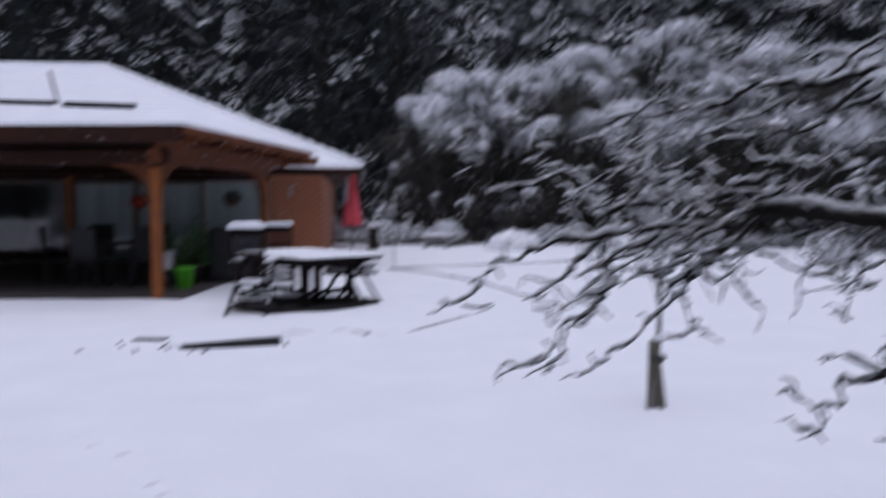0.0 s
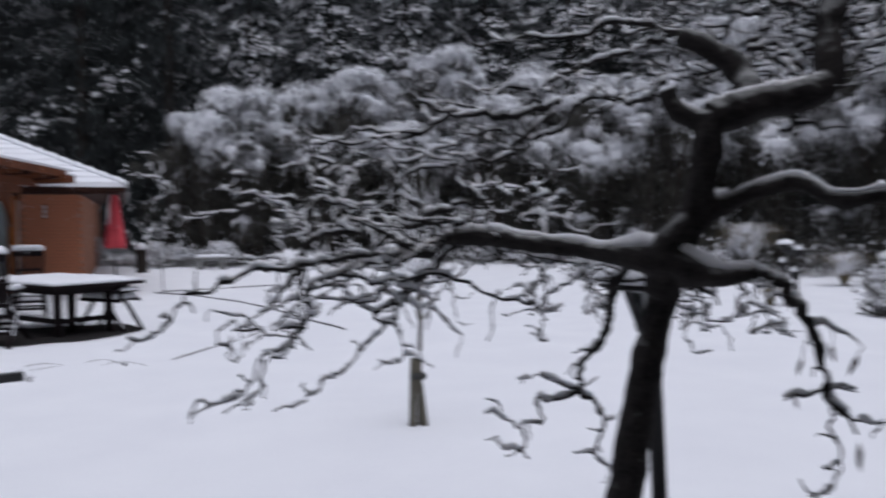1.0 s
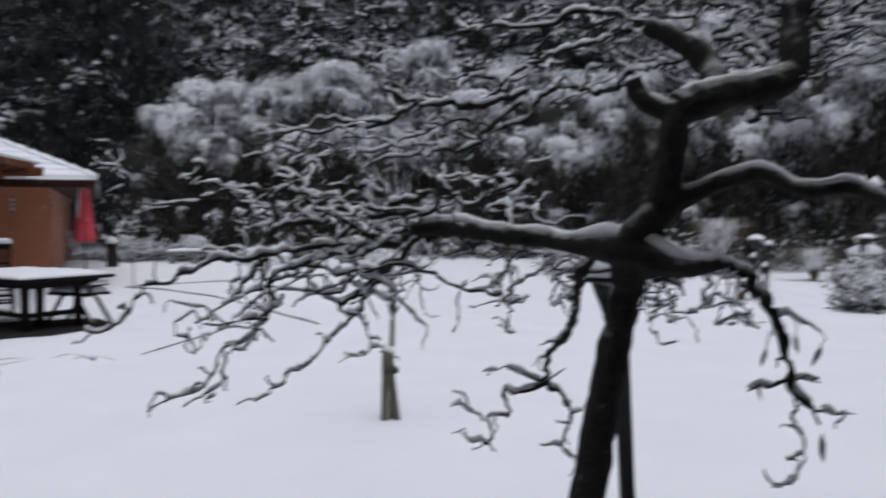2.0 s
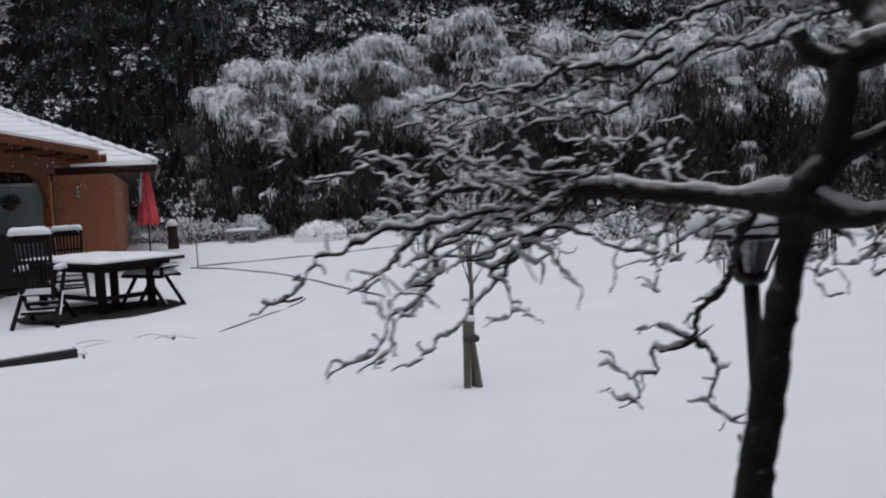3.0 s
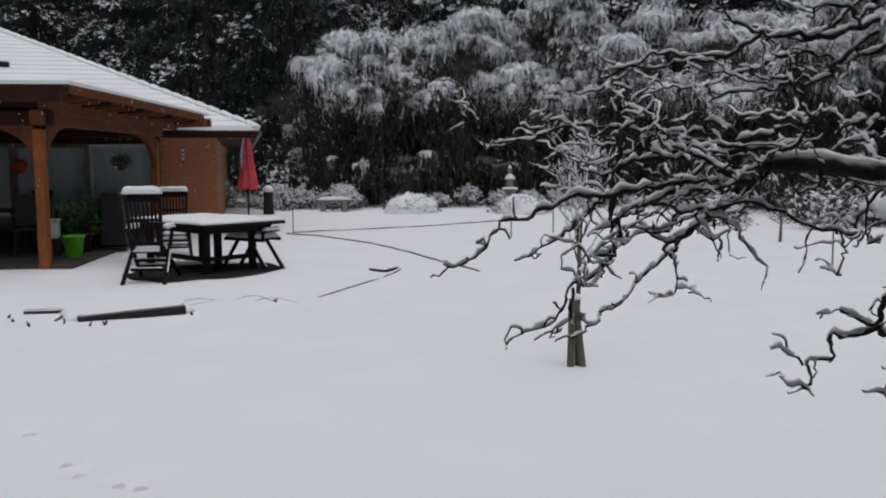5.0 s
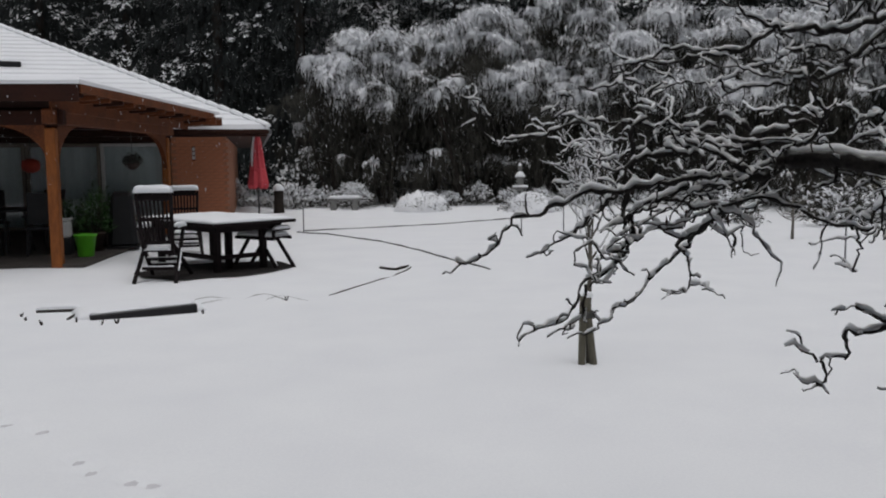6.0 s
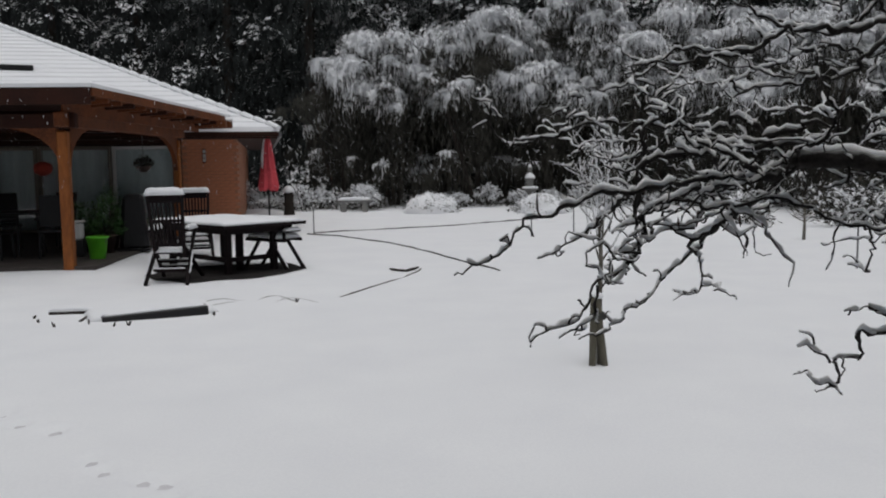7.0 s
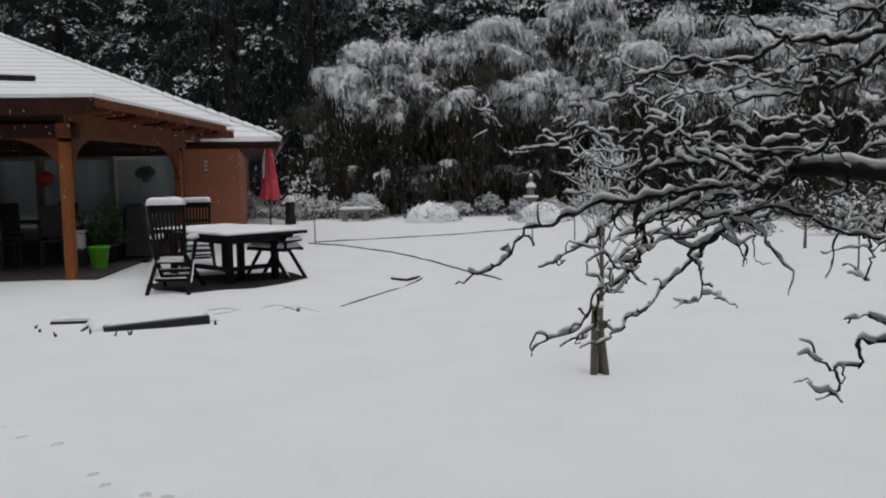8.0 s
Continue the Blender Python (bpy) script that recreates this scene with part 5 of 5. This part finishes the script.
def wood_post():
    ob = group("tree_stump", "dark upright log with a round snow cap", "stump", (-3.12, 28.5, 0))
    lathe("log", [(0.19, -0.05), (0.155, 0.2), (0.15, 0.70), (0.135, 0.74)], TRUNK, ob, sides=14, wobble=0.06)
    lathe("snow_cap", [(0.14, 0.73), (0.175, 0.76), (0.16, 0.86), (0.10, 0.93), (0.03, 0.95)], SNOW, ob, sides=14)


def stone_bench():
    ob = group("stone_bench", "small pale stone bench with snow on its seat", "bench", (-1.05, 29.6, 0), 3)
    for s in (-1, 1):
        boxes("leg", [((0.20, 0.34, 0.36), (s * 0.36, 0, 0.16))], STONE, ob, bevel=0.02)
    boxes("seat", [((1.12, 0.42, 0.07), (0, 0, 0.37))], STONE, ob, bevel=0.02)
    snow_slab("seat_snow", 1.14, 0.42, 0.09, (0, 0, 0.406), ob)


def lantern():
    ob = group("stone_lantern", "grey stone garden lantern with snow on its roof", "stone lantern", (4.82, 28.6, 0))
    ob.scale = (0.72, 0.72, 0.86)
    lathe("pedestal", [(0.26, -0.02), (0.26, 0.12), (0.12, 0.20), (0.11, 0.68), (0.20, 0.74), (0.36, 0.78), (0.36, 0.86)], STONE, ob, sides=8, smooth=False)
    lathe("ledge_snow", [(0.36, 0.86), (0.39, 0.88), (0.34, 0.93), (0.20, 0.94)], SNOW, ob, sides=16)
    lathe("light_box", [(0.17, 0.86), (0.17, 1.20), (0.14, 1.22)], STONE, ob, sides=6, smooth=False)
    lathe("roof", [(0.24, 1.20), (0.24, 1.25), (0.12, 1.38), (0.06, 1.42)], STONE, ob, sides=6, smooth=False)
    lathe("roof_snow", [(0.235, 1.25), (0.25, 1.28), (0.18, 1.37), (0.07, 1.46)], SNOW, ob, sides=14)
    lathe("finial", [(0.06, 1.46), (0.11, 1.56), (0.10, 1.66), (0.03, 1.74)], STONE, ob, sides=10)
    lathe("finial_snow", [(0.08, 1.66), (0.09, 1.69), (0.06, 1.75), (0.02, 1.78)], SNOW, ob, sides=10)


def line_on_ground(name, label, cat, points, r, mat, lift=0.0, wander=0.02):
    path, _ = smooth_path([(x, y, ground_z(x, y) + lift) for x, y in points], 0.15)
    path = [Vector((p.x + wander * noise.noise(p * 1.7), p.y + wander * noise.noise(p * 1.7 + Vector((7, 0, 0))), ground_z(p.x, p.y) + lift + 1.2 * r * noise.noise(p * 2.4))) for p in path]
    v, f = [], []
    tube(v, f, path, [r * (1 + 0.2 * noise.noise(p * 4)) for p in path], 6)
    tagged(lists(name, v, f, mat, smooth=True), label, cat)


def timber():
    a, b = Vector((-2.90, 9.19)), Vector((-1.90, 9.62))
    c = (a + b) / 2
    turn = math.degrees(math.atan2(b.y - a.y, b.x - a.x))
    ob = group("timber_sleeper", "dark wet timber edging half buried in snow", "timber", (c.x, c.y, ground_z(c.x, c.y)), turn)
    beam = boxes("beam", [((1.10, 0.16, 0.22), (0, 0.08, -0.030))], BLACK, ob, bevel=0.012)
    beam.rotation_euler = (0, radians(-1.6), 0)
    cover = snow_slab("beam_snow", 1.09, 0.15, 0.022, (0, 0.095, 0.080), ob, 3, 16)
    cover.rotation_euler = (0, radians(-1.6), 0)
    snow_slab("snow_drift", 1.45, 0.95, 0.115, (0, 0.54, -0.035), ob, 5, 14)
    edge = group("bed_edging", "low wooden bed edging mostly under snow", "edging", (-3.45, 9.82, ground_z(-3.45, 9.82)), 4)
    boxes("board", [((0.48, 0.03, 0.05), (0, 0, 0.005)), ((0.03, 0.55, 0.04), (0.24, -0.28, 0.0))], TRUNK, edge)
    snow_slab("board_snow", 0.50, 0.10, 0.03, (0, 0.03, 0.04), edge)
    rng = random.Random(8)
    for k, (x, y) in enumerate(((-3.75, 9.55), (-3.60, 9.30), (-3.32, 8.98), (-3.02, 9.10), (-2.72, 8.93), (-2.58, 8.98), (-1.82, 9.55), (-3.95, 9.0), (-1.0, 10.3))):
        ob = group("plant_stub", "short dark plant stalk poking out of snow", "plant", (x, y, ground_z(x, y)), bunch="plant stubs in the bed")
        v, f = [], []
        for j in range(3):
            d = Vector((rng.uniform(-0.03, 0.03), rng.uniform(-0.02, 0.02), rng.uniform(0.02, 0.06)))
            tube(v, f, [Vector((0, 0, -0.02)), d * 0.6, d], [0.009, 0.008, 0.004], 5)
        lists("stalk", v, f, TRUNK, ob)


def thin_stake(x, y, h, label="thin grey stake standing in the snow", lean=0.0):
    ob = group("thin_stake", label, "stake", (x, y, ground_z(x, y)), bunch="thin stakes on the lawn")
    v, f = [], []
    tube(v, f, [Vector((0, 0, -0.05)), Vector((lean * 0.5, 0, h * 0.5)), Vector((lean, 0, h))], [0.014, 0.013, 0.012], 8)
    lists("rod", v, f, METAL, ob)
    lathe("snow_cap", [(0.014, h - 0.01), (0.022, h), (0.014, h + 0.025), (0.004, h + 0.03)], SNOW, ob, sides=8).location = (lean, 0, 0)
    return ob


def garden_lamp(x, y, h, r, label):
    ob = group("garden_lamp", label, "lamp", (x, y, ground_z(x, y)), bunch="post lamps in the flower bed")
    lathe("post", [(0.022, -0.05), (0.018, h - 0.16)], BLACK, ob, sides=8)
    lathe("lantern_head", [(0.03, h - 0.18), (0.06, h - 0.15), (0.07, h - 0.05), (r, h - 0.04), (r, h - 0.02), (0.03, h)], BLACK, ob, sides=12)
    lathe("snow_cap", [(r, h - 0.02), (r * 1.04, h - 0.005), (r * 0.92, h + 0.03), (r * 0.5, h + 0.065), (0.02, h + 0.075)], SNOW, ob, sides=14, wobble=0.03)


def arching_grass(seed, at, tall, count, label, snow=0.5, wide=0.9):
    rng = random.Random(seed)
    ob = group("ornamental_grass", label, "grass", at)
    v, f, slots = [], [], []
    for k in range(count):
        a = rng.uniform(0, 6.28)
        out = Vector((math.cos(a), math.sin(a), 0))
        reach, top = wide * rng.uniform(0.4, 1.0), tall * rng.uniform(0.6, 1.0)
        prev = out * 0.05
        side = out.cross(Vector((0, 0, 1))) * rng.uniform(0.012, 0.024)
        for j in range(1, 6):
            t = j / 5
            p = out * (0.05 + reach * t ** 1.3) + Vector((0, 0, top * (2.1 * t - 1.45 * t * t)))
            i = len(v)
            w0, w1 = side * (1.2 - t + 0.2), side * (1.2 - t)
            v.extend([tuple(prev - w0), tuple(prev + w0), tuple(p + w1), tuple(p - w1)])
            f.append((i, i + 1, i + 2, i + 3))
            white = 1 if (j in (2, 3, 4) and rng.random() < snow) else 0
            slots.append(white)
            prev = p
    lists("blade", v, f, [STRAW, CLUMP], ob, "arching dry blades with snow", slots=slots)


def far_edge():
    low_shrub("snow_mound_shrub", "low rounded shrub buried under snow", 61, 1.8, 0.62, 2600, (1.58, 28.6, 0.0), 0.09, 0.75, heap=True)
    low_shrub("snow_mound_shrub", "low spreading shrub deep in snow", 62, 1.9, 0.58, 2600, (5.0, 27.6, 0.0), 0.09, 0.75, heap=True)
    low_shrub("box_bush", "clipped dark bush with a thick cap of snow", 66, 1.4, 0.95, 1500, (-0.70, 30.7, 0.0), 0.10, 1.1)
    rng = random.Random(9)
    for k in range(9):
        x = -5.4 + k * 0.80 + rng.uniform(-0.25, 0.25)
        if -1.9 < x < -1.2:
            x -= 0.4
        if x > -0.1:
            continue
        low_shrub("border_shrub", "small leafy border shrub dusted with snow", 70 + k, rng.uniform(0.6, 1.5), rng.uniform(0.45, 1.15), 800, (x, 31.0 + rng.uniform(-0.5, 0.7), 0), 0.12, 0.85, bunch="border shrubs under the trees")
    for k in range(11):
        x = 2.6 + k * 1.15
        y = 31.4 - max(0, x - 7) * 0.5 + rng.uniform(-0.4, 0.4)
        low_shrub("border_shrub", "small leafy border shrub dusted with snow", 90 + k, rng.uniform(0.9, 1.5), rng.uniform(0.4, 0.9), 800, (x, y, 0), 0.12, 0.80, bunch="border shrubs under the trees")
    for k, (x, y, w, h) in enumerate(((10.75, 12.35, 0.8, 0.42), (11.3, 12.7, 0.9, 0.58), (12.0, 13.0, 1.1, 0.55), (10.1, 9.9, 0.7, 0.45), (13.4, 15.5, 1.2, 0.7), (11.0, 19.8, 1.6, 1.1), (9.2, 21.5, 1.3, 0.9), (15.5, 14.5, 1.4, 0.9), (12.6, 20.5, 1.2, 0.9))):
        low_shrub("flower_bed_shrub", "dark shrub with snow on its leaves", 120 + k, w, h, 620, (x, y, ground_z(x, y)), 0.15, 0.62, bunch="shrubs in the flower bed", rough=0.75)
    for k, (x, y, w, h) in enumerate(((12.2, 22.6, 1.9, 1.1), (13.8, 22.2, 2.0, 1.35), (15.6, 21.2, 2.1, 1.2), (17.2, 19.8, 2.0, 1.4), (18.4, 18.0, 2.0, 1.2), (18.9, 16.0, 2.0, 1.3), (16.6, 17.0, 1.5, 0.8))):
        low_shrub("border_shrub", "dark leafy border shrub flecked with snow", 140 + k, w, h, 1200, (x, y, 0), 0.15, 0.12, bunch="shrubs behind the flower bed", rough=0.45)
    arching_grass(3, (14.0, 17.9, 0), 1.1, 150, "clump of arching dry grass under snow", 0.8, 0.85)
    arching_grass(4, (13.1, 20.6, 0), 2.0, 260, "tall feathery dry grass bowed by snow", 0.8, 1.1)
    arching_grass(5, (9.75, 14.3, 0), 0.5, 60, "small tuft of dry grass in snow", 0.4, 0.4)
    garden_lamp(9.96, 14.15, 1.15, 0.15, "dark post lamp with a domed snow cap")
    garden_lamp(14.12, 16.3, 1.08, 0.20, "dark post lamp with a domed snow cap")
    for x, y, h in ((10.35, 14.6, 1.08), (10.8, 15.0, 1.0), (10.6, 15.2, 0.75), (10.1, 15.3, 0.55), (11.0, 15.4, 0.55)):
        garden_lamp(x, y, h, 0.07, "small snow-capped post in the flower bed")
    ob = group("bird_house", "dark post bird house with three snowy peaks", "bird house", (15.4, 18.0, 0))
    lathe("post", [(0.05, -0.05), (0.045, 2.0)], TRUNK, ob, sides=8)
    boxes("house_box", [((1.0, 0.28, 0.30), (0, 0, 2.12))], TRUNK, ob, bevel=0.01)
    for k in (-1, 0, 1):
        o = lathe("snowy_peak", [(0.17, 2.27), (0.18, 2.31), (0.08, 2.44), (0.02, 2.50)], SNOW, ob, sides=10)
        o.location = (k * 0.36, 0, 0)
    ob = group("garden_urn", "stone garden urn heaped with snow", "urn", (15.7, 18.2, 0))
    lathe("urn", [(0.2, 0), (0.25, 0.05), (0.15, 0.2), (0.36, 0.5), (0.42, 0.6)], STONE, ob, sides=16)
    lathe("urn_snow", [(0.40, 0.59), (0.42, 0.62), (0.36, 0.74), (0.20, 0.82), (0.05, 0.84)], SNOW, ob, sides=16, wobble=0.04)
    thin_stake(-1.66, 20.6, 0.66, "thin grey stake at the rope's corner")
    thin_stake(6.97, 12.25, 0.66)
    thin_stake(3.2, 18.6, 0.5)
    thin_stake(4.3, 19.4, 0.62)
    ob = group("young_tree", "small bare young tree far across the lawn", "tree", (8.25, 16.5, 0))
    v, f = [], []
    rng = random.Random(2)
    tube(v, f, [Vector((0, 0, -0.05)), Vector((0.01, 0, 0.35)), Vector((0, 0.01, 0.7))], [0.035, 0.025, 0.015], 6)
    for k in range(12):
        a = k * 2.4
        base = Vector((0, 0, 0.35 + 0.028 * k))
        d = Vector((math.cos(a), math.sin(a), rng.uniform(0.2, 0.8))) * rng.uniform(0.25, 0.45)
        tube(v, f, [base, base + d * 0.55 + rand_dir(rng) * 0.04, base + d], [0.01, 0.008, 0.004], 5)
    lists("stem", v, f, MOSSY, ob)


parasol()
wood_post()
stone_bench()
lantern()
line_on_ground("rope", "dark rope lying across the snowy lawn", "rope", [(-1.8, 20.45), (-0.6, 18.9), (0.6, 16.4), (1.3, 14.3), (1.77, 12.86)], 0.015, ROPE, 0.010, 0.03)
line_on_ground("rope", "dark rope running to the garden's far side", "rope", [(-1.67, 20.8), (1.2, 22.3), (4.3, 24.1)], 0.015, ROPE, 0.008, 0.03)
line_on_ground("twig", "thin fallen twig half covered by snow", "twig", [(-0.5, 10.6), (0.0, 11.7), (0.45, 12.75), (0.60, 13.45)], 0.013, TRUNK, -0.002, 0.05)
line_on_ground("fallen_stick", "short fallen stick on the snow", "stick", [(0.12, 13.25), (0.36, 13.0), (0.55, 13.5)], 0.02, TRUNK, 0.015, 0.05)
line_on_ground("garden_hose", "thin hose loops showing through snow", "hose", [(-2.2, 10.35), (-1.95, 10.75), (-1.6, 10.5), (-1.35, 10.9), (-1.0, 10.35)], 0.009, STONE, -0.006, 0.03)
line_on_ground("garden_hose", "thin hose loops showing through snow", "hose", [(-2.0, 10.15), (-1.7, 10.55), (-1.35, 10.25), (-1.1, 10.7), (-0.75, 10.2)], 0.010, STONE, -0.008, 0.05)
timber()
far_edge()


# ---- things on the terrace ----
FLOOR = 0.15


def terrace_things():
    ob = group("bucket", "bright green plastic bucket with a rim", "bucket", (-4.62, 14.35, FLOOR))
    lathe("body", [(0.115, 0.0), (0.12, 0.01), (0.165, 0.33), (0.18, 0.33), (0.18, 0.36), (0.155, 0.36), (0.11, 0.03)], GREEN, ob, sides=24)
    v, f = [], []
    tube(v, f, [Vector((0.175 * math.cos(a), -0.10 * math.sin(a), 0.33 - 0.12 * math.sin(a))) for a in [k * math.pi / 10 for k in range(11)]], [0.005] * 11, 6)
    lists("handle", v, f, METAL, ob)
    ob = group("storage_box", "pale plastic box standing beside the post", "box", (-5.12, 14.75, FLOOR), 8)
    boxes("body", [((0.28, 0.26, 0.28), (0, 0, 0.42))], PALE, ob, bevel=0.03)
    boxes("lid", [((0.31, 0.29, 0.04), (0, 0, 0.58))], PALE, ob, bevel=0.02)
    boxes("stand", [((0.32, 0.28, 0.28), (0, 0, 0.14))], BLACK, ob)
    for k, (x, y, h) in enumerate(((-4.78, 15.3, 0.75), (-4.95, 16.1, 0.9), (-4.55, 16.0, 0.6), (-5.25, 15.6, 0.65))):
        ob = low_shrub("potted_plant", "leafy plant in a dark pot", 140 + k, 0.5, h, 420, (x, y, FLOOR + 0.28), 0.09, 0.0, [GREEN_LEAF, GREEN_LEAF], "plant", "potted plants on the terrace")
        lathe("pot", [(0.12, -0.28), (0.17, 0.0), (0.19, 0.0), (0.19, 0.04), (0.14, 0.04)], POT, ob, sides=16)
    ob = group("covered_grill", "grill under a dark cover", "grill", (-4.42, 15.75, FLOOR), 12)
    bm = bmesh.new()
    box(bm, (0.52, 0.45, 1.0), Matrix.Translation((0, 0, 0.5)), 0.08)
    for q in bm.verts:
        q.co.x *= 1 - 0.35 * q.co.z
        q.co.y *= 1 - 0.2 * q.co.z
    part("cover", bm, BLACK, ob)
    boxes("hem", [((0.55, 0.48, 0.04), (0, 0, 0.02))], BLACK, ob)
    # patio table and chairs in the shade
    ob = group("patio_table", "dark round patio table on the terrace", "table", (-6.3, 15.4, FLOOR))
    lathe("top", [(0.6, 0.70), (0.62, 0.71), (0.62, 0.735), (0.6, 0.74)], BLACK, ob, sides=28)
    for k in range(4):
        a = k * math.pi / 2 + 0.4
        bm = bmesh.new()
        bar(bm, (0.45 * math.cos(a), 0.45 * math.sin(a), 0), (0.3 * math.cos(a), 0.3 * math.sin(a), 0.70), 0.035, 0.035)
        part("leg", bm, BLACK, ob)
    def chair(at, turn):
        o = group("patio_chair", "black patio chair on the terrace", "chair", at, turn, bunch="black patio chairs")
        boxes("seat", [((0.46, 0.44, 0.04), (0, 0, 0.44))], BLACK, o, bevel=0.012)
        bm = bmesh.new()
        box(bm, (0.46, 0.03, 0.55), pose(0, 0.25, 0.75, -9, 0, 0), 0.012)
        part("backrest", bm, BLACK, o)
        for sx in (-1, 1):
            for sy in (-1, 1):
                bm = bmesh.new()
                bar(bm, (sx * 0.21, sy * 0.2, 0), (sx * 0.19, sy * 0.18, 0.43), 0.03, 0.03)
                part("leg", bm, BLACK, o)
            bm = bmesh.new()
            bar(bm, (sx * 0.24, -0.2, 0.64), (sx * 0.24, 0.24, 0.66), 0.045, 0.025)
            part("armrest", bm, BLACK, o)
        return o
    first = chair((-5.45, 14.75, FLOOR), 15)
    for x, y, t in ((-6.3, 14.5, 175), (-7.2, 15.2, 100), (-6.0, 16.4, -20), (-6.9, 16.4, 30)):
        copy_thing(first, pose(x, y, FLOOR, 0, 0, t))
    # hanging basket and a red lantern under the rafters
    ob = low_shrub("hanging_basket", "round hanging basket of dark foliage", 150, 0.34, 0.2, 420, (-4.72, 17.6, 1.62), 0.06, 0.0, [LEAF, LEAF], "plant")
    lathe("basket", [(0.05, -0.10), (0.13, -0.04), (0.16, 0.03)], POT, ob, sides=14)
    boxes("hook", [((0.008, 0.008, 0.62), (0, 0, 0.42))], METAL, ob, bevel=0)
    ob = group("hanging_lantern", "red lantern hanging from the terrace rafters", "lantern", (-6.35, 16.8, 1.62))
    lathe("shade", [(0.05, -0.14), (0.15, -0.08), (0.17, 0.0), (0.15, 0.08), (0.05, 0.13)], DULL_RED, ob, sides=16)
    boxes("cord", [((0.008, 0.008, 0.66), (0, 0, 0.44))], BLACK, ob, bevel=0)


terrace_things()


# ---- the snowfall ----
def snowfall():
    rng = random.Random(77)
    v, f = [], []
    for k in range(9000):
        y = 5.5 + 25 * rng.random() ** 0.7
        x = rng.uniform(-0.62, 0.95) * y + rng.uniform(-1, 1)
        z = rng.uniform(1.62 - 0.03 * y, 1.7 + y * 0.34)
        r = rng.uniform(0.0011, 0.0020 + 0.00010 * y)
        h = r * rng.uniform(4.0, 10.0)
        i = len(v)
        lean = rng.uniform(-0.3, 0.3) * h
        v += [(x - r, y, z), (x + r, y, z), (x, y - r, z), (x, y + r, z), (x + lean, y, z + h), (x - lean, y, z - h)]
        f += [(i + a, i + b, i + 4) for a, b in ((0, 2), (2, 1), (1, 3), (3, 0))] + [(i + b, i + a, i + 5) for a, b in ((0, 2), (2, 1), (1, 3), (3, 0))]
    tagged(lists("falling_snow", v, f, SNOW), "wet snowflakes falling over the garden", "snow", kind="stuff")


snowfall()


# ---- flat patches, greyer than the snow around, at the bottom of the footprints ----
def trodden():
    v, f = [], []
    for k, (px, py) in enumerate(((-1.58, 4.84), (-1.46, 4.67), (-1.20, 4.51), (-1.08, 4.46), (-1.01, 4.26), (-2.47, 5.82), (-2.27, 5.55), (-1.98, 5.38))):
        i, n = len(v), 14
        z = ground_z(px, py) - 0.034 + (0.004 if k > 4 else 0.0)
        for j in range(n):
            a = 2 * math.pi * j / n
            w = (0.75 + 0.45 * abs(noise.noise(Vector((k * 1.7, 4, 2))))) * (1 + 0.7 * noise.noise(Vector((math.cos(a) * 1.6 + k * 3.3, math.sin(a) * 1.6, 0.4))))
            v.append((px + 0.050 * w * math.cos(a), py + 0.066 * w * math.sin(a), z))
        f.append(tuple(range(i, i + n)))
    tagged(lists("trodden_snow", v, f, PRINT_GREY), "grey patches at the bottom of a few footprints", "snow", kind="stuff")


trodden()
